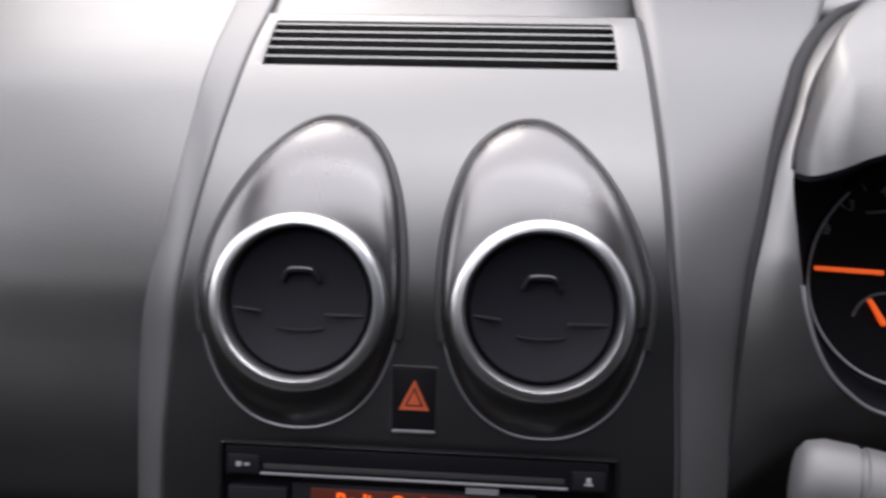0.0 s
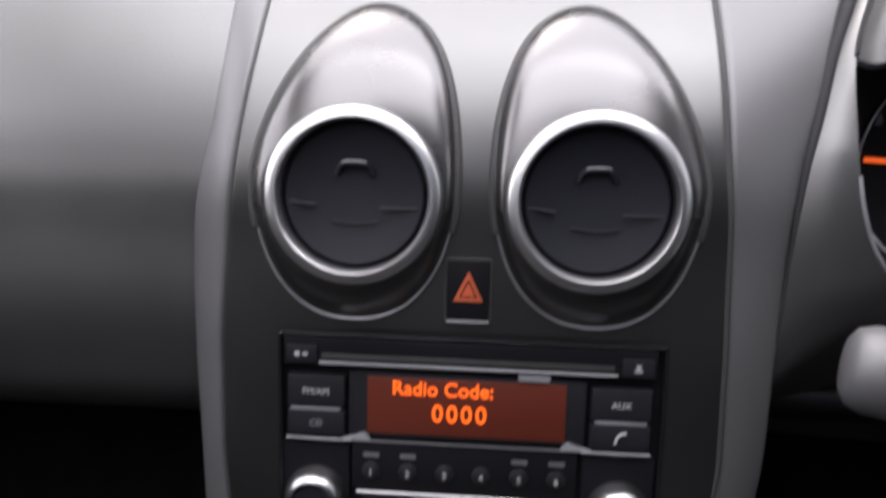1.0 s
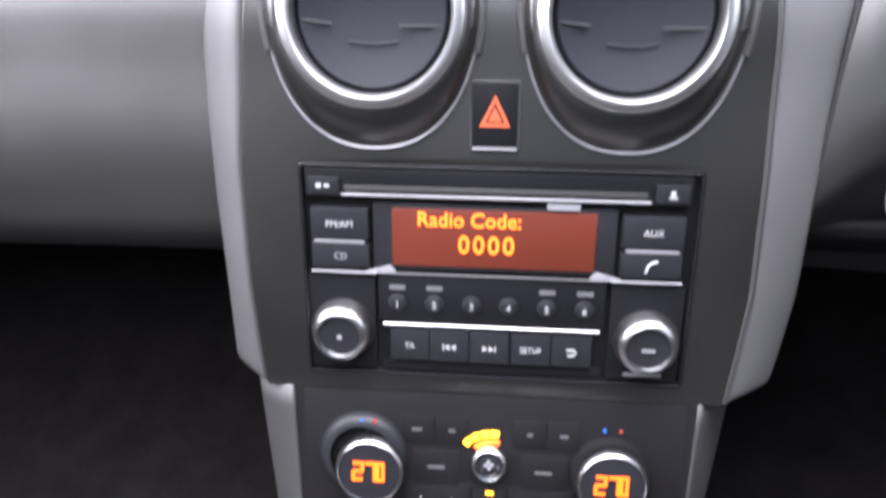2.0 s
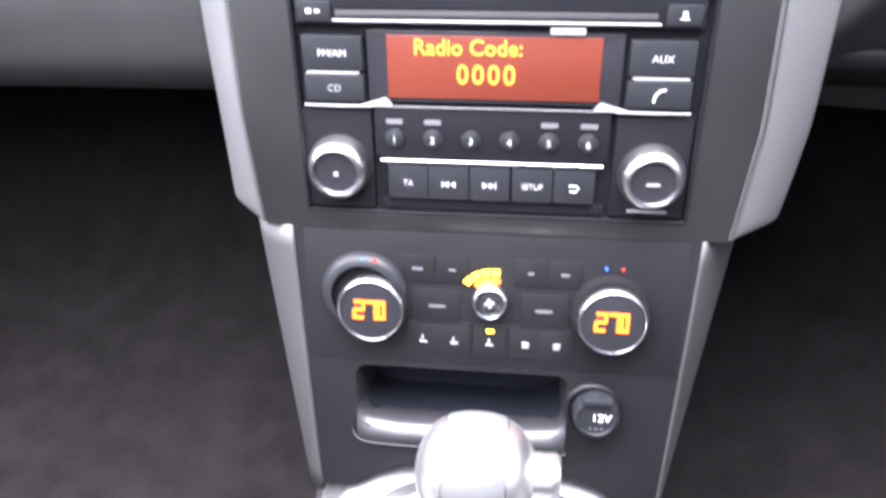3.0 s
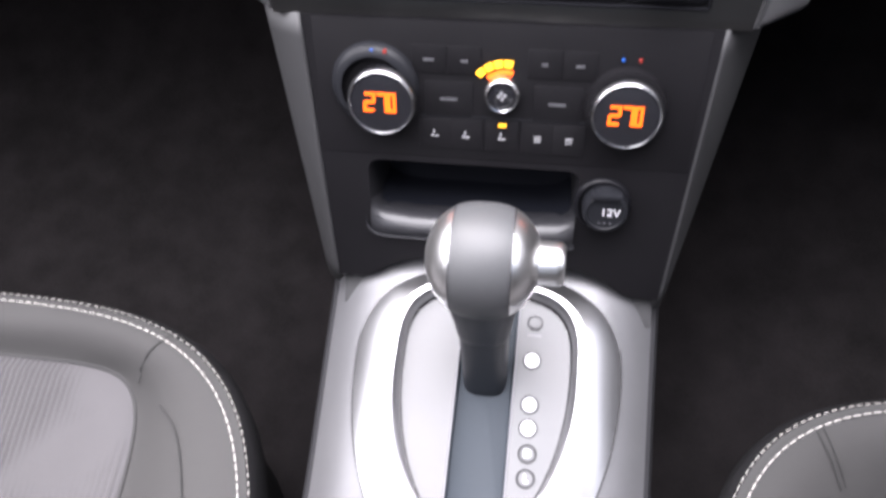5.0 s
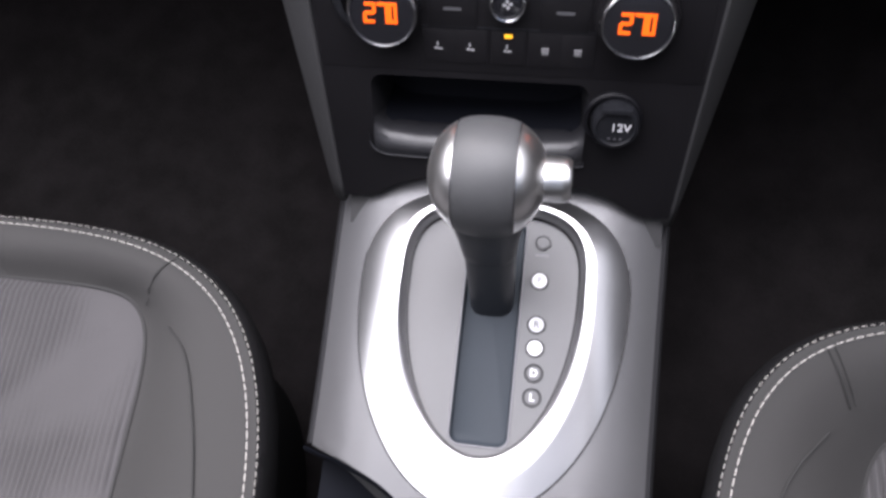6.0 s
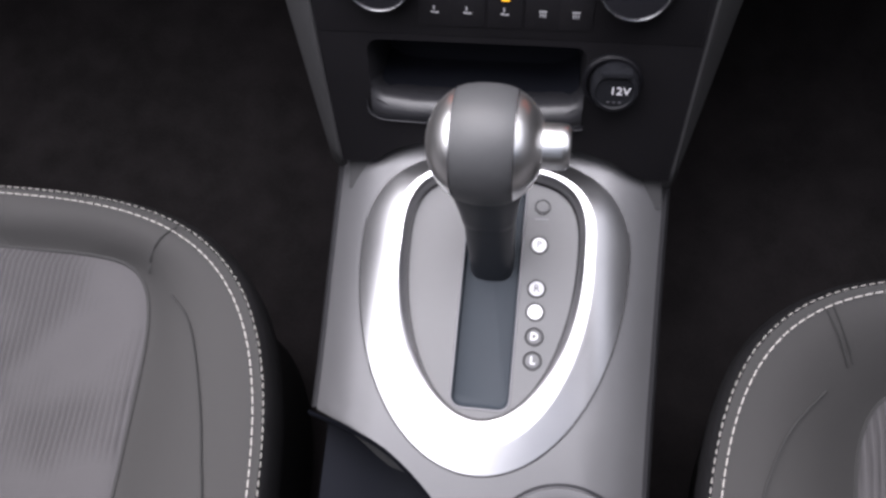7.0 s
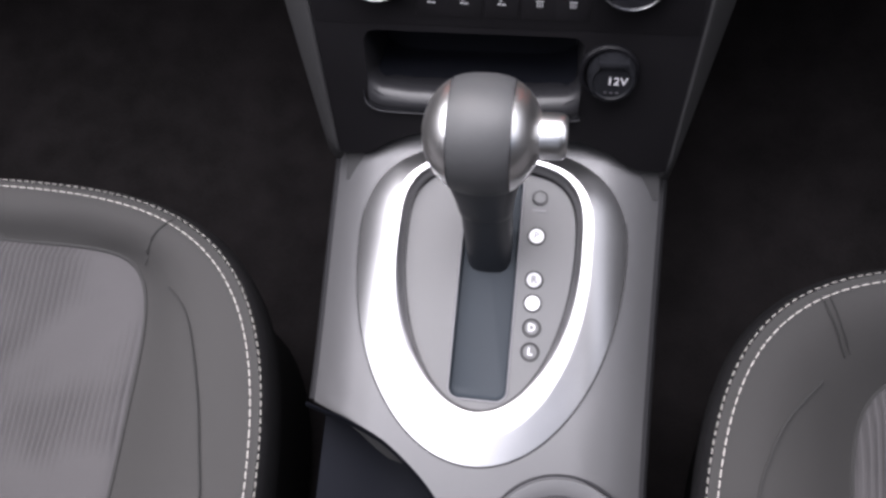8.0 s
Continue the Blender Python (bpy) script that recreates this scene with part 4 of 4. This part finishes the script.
def between(a, b, t):
    return [(p[0] + (q[0] - p[0]) * t, p[1] + (q[1] - p[1]) * t) for p, q in zip(a, b)]


crest = between(hole, band, 0.40)
tall = [0.0078 - 0.0058 * max(0.0, -math.sin(2 * math.pi * i / 1152)) ** 0.9 for i in range(1152)]
rise = [gear_loop(hole, -0.006), gear_loop(hole, 0.0)]
for t in (0.06, 0.16, 0.30, 0.48, 0.70, 0.88, 1.0):
    rise.append([GEAR @ Vector((x, y, crown(x) + hh * math.sin(t * math.pi / 2) ** 0.75)) for (x, y), hh in zip(between(hole, crest, t), tall)])
for t in np.linspace(0.03, 0.985, 34):
    f = max(0.0, t - 0.2) / 0.8
    k = 1 - f
    rise.append([GEAR @ Vector((x, y, crown(x) + 0.0007 + (hh - 0.0007) * k)) for (x, y), hh in zip(between(crest, seam, t), tall)])
rise += [gear_loop(seam, -0.0006), gear_loop(seam, -0.006)]


rim_bm = bmesh.new()
loft(rim_bm, rise)
part("bezel", rim_bm, "bright", gp, "bright brushed silver oval bezel")
part("bezel_gap", tube(bmesh.new(), [GEAR @ Vector((x, y, crown(x) + 0.0002)) for x, y in (seam[528:] + seam[:60])[::6]], 0.0007, 6), "dark", gp)
slot = rounded(-0.0172, 0.0166, -0.0905, 0.0420, 0.0065, 6)
hole_in = [(x * 0.985, y * 0.985) for x, y in hole[::9]]
part("gate_panel", sheet_with_holes(GEAR, hole_in, [slot], -0.0030, 0.003), "gate", gp, "grey gate panel")
part("gate_gap", tube(bmesh.new(), [GEAR @ Vector((x, y, -0.0026)) for x, y in hole[::9]], 0.0011, 6, closed=True), "black", gp)
bm = bmesh.new()
vv = loft(bm, [[GEAR @ Vector((u, v, -0.0035)) for u, v in slot], [GEAR @ Vector((u * 0.97, v * 0.985, -0.0062)) for u, v in slot], [GEAR @ Vector((u * 0.90, v * 0.96, -0.0075)) for u, v in slot]])
bm.faces.new(vv[-1])
part("gate_slot", bm, "slot", gp, "dark sliding gate strip")
part("slot_edge", tube(bmesh.new(), [GEAR @ Vector((u, v, -0.0028)) for u, v in slot], 0.0006, 6, closed=True), "dim", gp)
for (u, y), ch in zip(((0.0262, 0.0066), (0.0267, -0.0191), (0.0269, -0.0325), (0.0275, -0.0467), (0.0276, -0.0603)), "PRNDL"):
    k = part("gear_mark", turned(GEAR, [(0.0043, -0.0026), (0.0046, -0.0019), (0.0051, -0.0018), (0.0055, -0.0030)], 28, cu=u, cv=y / 0.996), "black", gp, "round gear position mark")
    # P and N windows are whitened to hold the bright reflection on them
    part("mark_window", turned(GEAR, [(0.0, -0.0019), (0.0039, -0.0020), (0.0045, -0.0026)], 28, cu=u, cv=y / 0.996), {"P": "lens", "N": "lens", "R": "legend"}.get(ch, "gate"), k)
    lettering("gear_letter", ch, GEAR, u, y / 0.996, -0.0017, 0.0060, {"P": "line", "N": "line", "R": "dim"}.get(ch, "legend"), k, 1.0, "small letter", 0.0002)
part("lock_release", turned(GEAR, [(0.0, -0.0024), (0.0034, -0.0024), (0.0036, -0.0034), (0.0042, -0.0034), (0.0044, -0.0022), (0.0048, -0.0022), (0.0049, -0.003)], 8, cu=0.0265, cv=0.0296), "gate", gp, "small shift-lock cover")
part("lock_gap", tube(bmesh.new(), [GEAR @ Vector((0.0265 + 0.0043 * math.cos(2 * math.pi * i / 24), 0.0296 + 0.0043 * math.sin(2 * math.pi * i / 24), -0.0026)) for i in range(24)], 0.0005, 5, closed=True), "black", gp)
part("lock_caption", bars(GEAR, [(0.0225, 0.0305, 0.0212, 0.0226)], -0.0028), "dim", gp)
part("bezel_screw", turned(GEAR, [(0.0, 0.0048), (0.0007, 0.0046), (0.0009, 0.0036)], 10, cu=-0.0005, cv=-0.1002), "legend", gp)

# ---------------------------------------------------------------- gear lever
lever = thing("gear_lever", (0, 0.0, 0.30), "automatic gear lever with a silver and grey knob", "gear lever")
KC = Vector((-0.0010, 0.0240, 0.4100))
axis = (KC - Vector((-0.0005, -0.0025, 0.296))).normalized()
across = Vector((1, 0, 0))
fore = axis.cross(across).normalized()


def knob_point(x, a, k=1.0):
    """A place on the rounded knob: x across, a round the cross axis (0 is up)."""
    r = 0.0276 * math.sqrt(max(0.0, 1 - (abs(x) / 0.0283) ** 2.6))
    c, s = math.cos(a), math.sin(a)
    low = max(0.0, -c)
    rr = r * k * (1 + 0.22 * low ** 2)
    return KC + across * x * (1 - 0.18 * low ** 3) + axis * (rr * c) + fore * (rr * s * (1 - 0.10 * low))


for side in (-1, 1):
    xs = [side * x for x in (0.0139, 0.0155, 0.0175, 0.0195, 0.0215, 0.0235, 0.0252, 0.0266, 0.0276, 0.0282)]
    bm = grid(bmesh.new(), lambda x, a: knob_point(x, a), xs, list(np.linspace(0, 2 * math.pi, 49)))
    bmesh.ops.remove_doubles(bm, verts=bm.verts, dist=1e-6)
    part("knob_side", bm, "knob", lever, "satin silver knob side")
bm = grid(bmesh.new(), lambda x, a: knob_point(x, a, 1.012), [-0.0142, -0.0136, -0.010, -0.005, 0, 0.005, 0.010, 0.0136, 0.0142], list(np.linspace(0, 2 * math.pi, 49)))
bmesh.ops.remove_doubles(bm, verts=bm.verts, dist=1e-6)
part("knob_band", bm, "band", lever, "grey leather band")
for x in (-0.0141, 0.0141):
    part("band_gap", tube(bmesh.new(), [knob_point(x, a, 1.006) for a in np.linspace(0, 2 * math.pi, 48, endpoint=False)], 0.0004, 5, closed=True), "black", lever)
bf = Matrix.Translation(KC + across * 0.0225 + axis * 0.001) @ Matrix((fore, axis, across)).transposed().to_4x4()
part("release_button", turned(bf, [(0.0108, -0.004), (0.0108, 0.0118), (0.0104, 0.0146), (0.0088, 0.0162), (0.0, 0.0166)], 36), "knob", lever, "silver release button")
for nm, mt, rows, lab in (("neck", "shaft", ((-0.018, 0.0196, 0.0190), (-0.026, 0.0186, 0.0184), (-0.034, 0.0172, 0.0176), (-0.042, 0.0160, 0.0166), (-0.050, 0.0152, 0.0158), (-0.056, 0.0146, 0.0152), (-0.058, 0.0136, 0.0142)), "grey tapered neck"),
                          ("shaft", "shaft", ((-0.056, 0.0138, 0.0144), (-0.062, 0.0137, 0.0143), (-0.080, 0.0134, 0.0140), (-0.100, 0.0131, 0.0136), (-0.122, 0.0128, 0.0132)), "dark shaft in its slot")):
    bm = bmesh.new()
    loops = []
    for k, w, d in rows:
        c = KC + axis * k
        loops.append([c + across * (w * math.copysign(abs(math.cos(t)) ** 0.6, math.cos(t))) + fore * (d * math.copysign(abs(math.sin(t)) ** 0.6, math.sin(t)))
                      for t in [2 * math.pi * i / 28 for i in range(28)]])
    loft(bm, loops)
    part(nm, bm, mt, lever, lab)

# ---------------------------------------------------------------- cup holder and brake recess
ch = thing("cup_holder", (0.052, -0.1687, 0.27), "round lidded cup holder flush with the silver plate", "cup holder")
part("rim_gap", turned(GEAR, [(0.0436, 0.0002), (0.0430, 0.0008), (0.0422, 0.0006), (0.0418, -0.003)], 56, cu=0.052, cv=-0.1687), "black", ch)
part("lid", turned(GEAR, [(0.0417, -0.003), (0.0416, -0.0006), (0.0408, 0.0004), (0.036, 0.0004), (0.030, -0.0006), (0.022, -0.0034), (0.0, -0.0044)], 56, cu=0.052, cv=-0.1687), "plate", ch)
part("lid_ring", turned(GEAR, [(0.0322, -0.0001), (0.0318, 0.0006), (0.0308, 0.0006), (0.0304, -0.0008)], 56, cu=0.052, cv=-0.1687), "black", ch, "dark inner ring")
br = thing("brake_recess", (-0.05, -0.2, 0.25), "dark moulded recess beside the gear plate", "console recess", kind="structure")
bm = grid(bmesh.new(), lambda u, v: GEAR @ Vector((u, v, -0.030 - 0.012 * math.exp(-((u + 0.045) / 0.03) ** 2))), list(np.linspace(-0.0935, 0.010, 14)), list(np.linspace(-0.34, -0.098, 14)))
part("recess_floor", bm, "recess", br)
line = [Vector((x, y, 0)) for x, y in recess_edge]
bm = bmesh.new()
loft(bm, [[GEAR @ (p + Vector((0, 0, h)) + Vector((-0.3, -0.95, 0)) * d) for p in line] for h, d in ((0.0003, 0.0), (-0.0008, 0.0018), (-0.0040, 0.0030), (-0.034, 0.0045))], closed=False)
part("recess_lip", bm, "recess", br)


# ---------------------------------------------------------------- front seats
def front_seat(side):
    cx, cy, A, B = -0.372 if side < 0 else 0.3755, -0.2475 if side < 0 else -0.2583, 0.2472, 0.2720
    square = 3.75 if side < 0 else 4.4
    st = thing("front_seat", (cx, cy, 0.0), "charcoal cloth front seat cushion with white double stitching", "car seat", group="front seats")
    N = 320
    crest_rise, dip = (0.0075, 0.012) if side < 0 else (0.0045, 0.030)

    def loop(da, db, z, n=square, wob=0.0):
        pts = []
        for i in range(N):
            t = 2 * math.pi * i / N
            c, s = math.cos(t), math.sin(t)
            q = (abs(c) ** n + abs(s) ** n) ** (-1 / n)
            pts.append(Vector((cx + (A + da) * c * q, cy + (B + db) * s * q, z + wob * noise.noise((c * 2.2 + side * 5, s * 2.2, da * 20)))))
        return pts

    def blend(t, narrow=1.0):
        """From the stitched edge (0) to the insert's seam (1)."""
        a, b = loop(0, 0, 0), loop(*((-0.0925, -0.0385) if side < 0 else (-0.0795, -0.0535)), 0, 9 if side < 0 else 6)
        for q in b:
            w = q.x - cx
            q.x = cx + math.copysign(max(0.04, abs(w) - narrow * min(0.034, (0.02 if side < 0 else 0.10) * max(0.0, -0.040 - q.y))), w)
        z = 0.2835 + crest_rise * math.sin(math.pi * min(1, t * 1.1)) - dip * t ** 1.5
        return [Vector((p.x + (q.x - p.x) * t, p.y + (q.y - p.y) * t, z + 0.0012 * noise.noise((p.x * 14, p.y * 14, t * 3)))) for p, q in zip(a, b)]
    bm = bmesh.new()
    loft(bm, [loop(-0.030, -0.030, 0.06), loop(-0.024, -0.024, 0.12), loop(-0.012, -0.012, 0.20), loop(0.0015, 0.0015, 0.245, wob=0.002), loop(0.0045, 0.0045, 0.264), loop(0.0040, 0.0040, 0.2755), loop(0.0018, 0.0018, 0.2818), blend(0)])
    part("skirt", bm, "mesh_cloth", st, "dark side cloth")
    bm = bmesh.new()
    loft(bm, [blend(t) for t in (0, 0.02, 0.07, 0.15, 0.25, 0.34, 0.46, 0.60, 0.75, 0.88, 0.96, 1.0)])
    part("bolster", bm, "leather", st)
    bm = bmesh.new()
    edge = blend(1.0)
    centre = Vector((cx, cy, 0.274 - dip))
    lps = []
    for k in (0.0, 0.015, 0.04, 0.10, 0.25, 0.5, 0.75, 0.95):
        lps.append([Vector((p.x + (centre.x - p.x) * k, p.y + (centre.y - p.y) * k, p.z + 0.0035 * min(1, k / 0.04) * (1 - k) - 0.004 * k + 0.0015 * noise.noise((p.x * 10, p.y * 10, k * 4)))) for p in edge])
    vv = loft(bm, lps)
    bm.faces.new(vv[-1])
    part("insert", bm, "insert", st, "ribbed grey cloth insert")
    part("insert_seam", tube(bmesh.new(), [p + Vector((0, 0, 0.0002)) for p in edge], 0.0013, 6, closed=True), "seam", st)
    # seams sewn into the bolster on the console's side
    sheet = [p for t in np.linspace(0, 1, 26) for p in blend(t)[::2]]

    def sewn(pts):
        out = []
        for x, y in curve_through(pts, 5):
            z = min(sheet, key=lambda p: (p.x - x) ** 2 + (p.y - y) ** 2).z
            out.append(Vector((x, y, z + 0.0012)))
        return out
    if side < 0:
        runs = [("bolster_seam", [(-0.2035, -0.0385), (-0.1908, -0.0496), (-0.1825, -0.0632), (-0.1747, -0.0835), (-0.1668, -0.1099), (-0.161, -0.1358), (-0.1556, -0.1608), (-0.151, -0.20), (-0.149, -0.27)], 0.0007),
                ("corner_seam", [(-0.2245, -0.0245), (-0.2216, -0.0135), (-0.2137, -0.0007), (-0.2080, 0.0060)], 0.0005)]
    else:
        runs = [("bolster_seam", [(0.1946, -0.0577), (0.1825, -0.0708), (0.1734, -0.0825), (0.1674, -0.0938), (0.1615, -0.1095), (0.1577, -0.1247), (0.154, -0.16), (0.152, -0.23)], 0.0008),
                ("corner_seam", [(0.1925, -0.0120), (0.1947, -0.0169), (0.2011, -0.0294), (0.2074, -0.0426)], 0.0006), ("corner_seam", [(0.1960, -0.0100), (0.1984, -0.0150), (0.2042, -0.0275), (0.2105, -0.0404)], 0.0005)]
    for nm, pts, r in runs:
        part(nm, tube(bmesh.new(), sewn(pts), r, 6), "seam", st)
    for off, z, dash, gap, thick in ((0.0008, 0.2834, 0.0034, 0.0014, 0.00020), (-0.0046, 0.2864, 0.0046, 0.0010, 0.00029)):
        line = loop(off, off, z)
        bm = bmesh.new()
        fine = []
        for p, q in zip(line, line[1:] + line[:1]):
            m = max(1, int((q - p).length / 0.0005))
            fine += [p.lerp(q, j / m) for j in range(m)]
        acc, on, cur = 0.0, True, []
        for p, q in zip(fine, fine[1:]):
            cur.append(p)
            acc += (q - p).length
            if acc > (dash if on else gap):
                if on and len(cur) > 1 and (p.x - cx) * side < 0.14:
                    tube(bm, [cur[0], cur[len(cur) // 2] + Vector((0, 0, 0.0003)), cur[-1]], thick, 5)
                acc, on, cur = 0.0, not on, []
        tagged(part("stitching", bm, "thread", st, "row of white stitches"), kind="stuff")
    return st


front_seat(-1)
front_seat(1)

# ---------------------------------------------------------------- instrument binnacle
cl = thing("instrument_cluster", (0.28, 0.27, 0.50), "hooded instrument cluster with a lit orange needle", "instrument cluster")
# the outer gap beside the painted strip, and the inner edge round the dials, from the dash top down to the column
gap_line = [Vector(p) for p in curve_through([(0.46, 0.465, 0.765), (0.35, 0.430, 0.758), (0.252, 0.387, 0.739), (0.2208, 0.3634, 0.7315), (0.1952, 0.3252, 0.7168), (0.180, 0.290, 0.698),
                                              (0.1690, 0.2665, 0.6785), (0.1600, 0.2420, 0.653), (0.1545, 0.2270, 0.632), (0.1510, 0.2110, 0.598), (0.1490, 0.1940, 0.550),
                                              (0.1470, 0.195, 0.515), (0.150, 0.222, 0.47), (0.20, 0.25, 0.44), (0.36, 0.25, 0.43)], 6)]
inner_line = [Vector(p) for p in curve_through([(0.46, 0.435, 0.768), (0.36, 0.405, 0.760), (0.2479, 0.3595, 0.7386), (0.2199, 0.3361, 0.730), (0.1982, 0.3043, 0.7156), (0.1856, 0.2798, 0.7014),
                                                (0.1748, 0.2555, 0.6800), (0.1749, 0.2345, 0.6545), (0.1757, 0.2246, 0.6418), (0.1789, 0.2144, 0.6238), (0.1859, 0.2062, 0.6063),
                                                (0.1966, 0.2006, 0.5936), (0.2161, 0.1972, 0.5829), (0.26, 0.195, 0.578), (0.36, 0.195, 0.578)], 6)]
turn_at = 36
bm = bmesh.new()
loft(bm, [[p.lerp(q, t) + Vector((0, -0.004, 0.004)) * (0.45 * math.sin(math.pi * t)) * min(1.0, (p - q).length / 0.02) for p, q in zip(gap_line, inner_line)]
          for t in (0.0, 0.08, 0.2, 0.35, 0.5, 0.65, 0.8, 0.92, 1.0)], closed=False)
part("surround", bm, "dash", cl)
part("side_edge", tube(bmesh.new(), gap_line[:70], lambda k: 0.0046 - 0.0038 * max(0.0, min(1.0, (k - 0.35) / 0.45)), 12), "seal", cl)
hood_foot = inner_line[:turn_at + 1][::-1]
front = [Vector(p) for p in curve_through([(0.1752, 0.2540, 0.6795), (0.1800, 0.2440, 0.6815), (0.190, 0.2395, 0.6868), (0.207, 0.239, 0.6945), (0.25, 0.239, 0.7055), (0.36, 0.239, 0.716), (0.46, 0.239, 0.716)], 6)]
bm = bmesh.new()
dome = []
for t in (0, 0.015, 0.03, 0.05, 0.075, 0.1, 0.14, 0.18, 0.24, 0.3, 0.38, 0.46, 0.55, 0.64, 0.73, 0.81, 0.88, 0.93, 0.965, 0.985, 1.0):
    lift = (1 - (1 - t) ** 16) * (1 - max(0.0, (t - 0.5) / 0.5) ** 2.2)
    dome.append([p.lerp(q, t) + Vector((0, 0, 0.024 * min(1.0, (p - q).length / 0.075) * lift)) for p, q in zip(hood_foot, front)])
brow = [q + Vector((0, 0.0005, -0.003)) for q in front]
under = [q + Vector((0.004, 0.030, -0.004)) for q in front]
deep = [q + Vector((0.010, 0.085, -0.020)) for q in front]
loft(bm, dome, closed=False)
part("hood", bm, "dash", cl, "domed hood over the dials")
# the hood's underside is darkened by colour to show its shade
bm = bmesh.new()
loft(bm, [front, brow, under, deep], closed=False)
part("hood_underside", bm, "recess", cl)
# groove at the hood's foot, widened to imitate the shaded left flank
part("hood_groove_shade", tube(bmesh.new(), [p + Vector((0.0026 * min(1.0, 5 * k / 30), 0.0, 0.0010)) for k, p in enumerate(hood_foot)], lambda k: 0.0012 + 0.0044 * min(1.0, 5 * k) * (1 - 0.45 * k), 10), "seal", cl)
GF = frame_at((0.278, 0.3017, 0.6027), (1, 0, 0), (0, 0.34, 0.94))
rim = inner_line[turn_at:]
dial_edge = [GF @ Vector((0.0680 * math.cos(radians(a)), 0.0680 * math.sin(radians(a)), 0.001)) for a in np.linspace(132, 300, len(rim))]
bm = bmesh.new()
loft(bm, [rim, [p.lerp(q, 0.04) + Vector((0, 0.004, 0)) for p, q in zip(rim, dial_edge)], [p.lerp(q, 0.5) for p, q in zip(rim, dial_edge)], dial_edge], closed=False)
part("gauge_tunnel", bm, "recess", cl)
part("tunnel_lip", tube(bmesh.new(), rim[14:], 0.0010, 8), "line", cl)
part("backing", box(GF, -0.08, 0.20, -0.09, 0.085, -0.012, -0.004, 0.001), "dark", cl)
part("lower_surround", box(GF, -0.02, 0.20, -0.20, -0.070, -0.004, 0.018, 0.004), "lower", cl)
g = part("gauge", turned(GF, [(0.0, 0.0), (0.0670, 0.0), (0.0685, 0.001)], 64), "radio", cl, "black dial")
part("dial_ring", turned(GF, [(0.0643, 0.0006), (0.0646, 0.0014), (0.0654, 0.0014), (0.0658, 0.0006)], 64, a0=135, a1=330), "legend", g, "thin white ring")
needle = box(GF, -0.0630, -0.0250, -0.0013, 0.0013, 0.003, 0.0045, 0.0006)
bmesh.ops.rotate(needle, verts=needle.verts, cent=GF @ Vector((-0.0630, 0, 0.003)), matrix=Matrix.Rotation(radians(-2.4), 3, GF.to_3x3() @ Vector((0, 0, 1))))
bmesh.ops.translate(needle, verts=needle.verts, vec=GF.to_3x3() @ Vector((0, 0.0030, 0)))
part("needle", needle, "needle", g, "lit orange needle")
part("needle_hub", turned(GF, [(0.0, 0.008), (0.010, 0.008), (0.012, 0.004), (0.012, 0.0)], 28), "gloss", g)
for txt, u, v in (("2", -0.0570, 0.0250), ("3", -0.0445, 0.0385), ("4", -0.0270, 0.0470)):
    lettering("dial_number", txt, GF, u, v, 0.0010, 0.0088, "dim", g, 1.0, "", 0.0001)
for a in (128, 142, 156):
    c, s_ = math.cos(radians(a)), math.sin(radians(a))
    part("dial_tick", tube(bmesh.new(), [GF @ Vector((r * c, r * s_, 0.0012)) for r in (0.0600, 0.0645)], 0.0006, 5), "dim", g)
part("number_line", tube(bmesh.new(), [GF @ Vector((x, 0.0365 + 0.10 * (x + 0.02), 0.0010)) for x in (-0.036, -0.026, -0.016)], 0.0009, 6), "dim", g)
part("small_gauge", turned(GF, [(0.0168, 0.0006), (0.0170, 0.0014), (0.0178, 0.0014), (0.0180, 0.0006)], 24, cu=-0.0215, cv=-0.0280, a0=50, a1=168), "dim", g, "small dial arc")
part("small_needle", tube(bmesh.new(), [GF @ Vector(p) for p in ((-0.0308, -0.0143, 0.002), (-0.0215, -0.0285, 0.002))], lambda k: 0.0012 + 0.0006 * k, 8), "needle", g, "small lit orange needle")
part("small_needle", box(GF, -0.0215, -0.0195, 0.0225, 0.0330, 0.0010, 0.0020, 0.0004), "needle", g, "small lit orange mark")

# ---------------------------------------------------------------- column stalk
sk = thing("column_stalk", (0.20, 0.17, 0.58), "grey ribbed end of a steering column stalk", "control stalk")
SF = Matrix.Translation((0.158, 0.150, 0.584)) @ Matrix((Vector((0.30, 0.95, 0.0)).normalized(), Vector((0, 0, 1)), Vector((-0.95, 0.30, 0.0)).normalized())).transposed().to_4x4()
part("end_knob", turned(SF, [(0.0, 0.0), (0.0120, -0.0006), (0.0165, -0.0035), (0.0188, -0.010), (0.0190, -0.022), (0.0180, -0.0226), (0.0180, -0.0246), (0.0190, -0.0252), (0.0186, -0.040), (0.0170, -0.0415), (0.0165, -0.050)], 40), "stalk", sk)
part("arm", turned(SF, [(0.0168, -0.049), (0.0120, -0.056), (0.0105, -0.09), (0.0100, -0.20)], 28), "lower", sk)
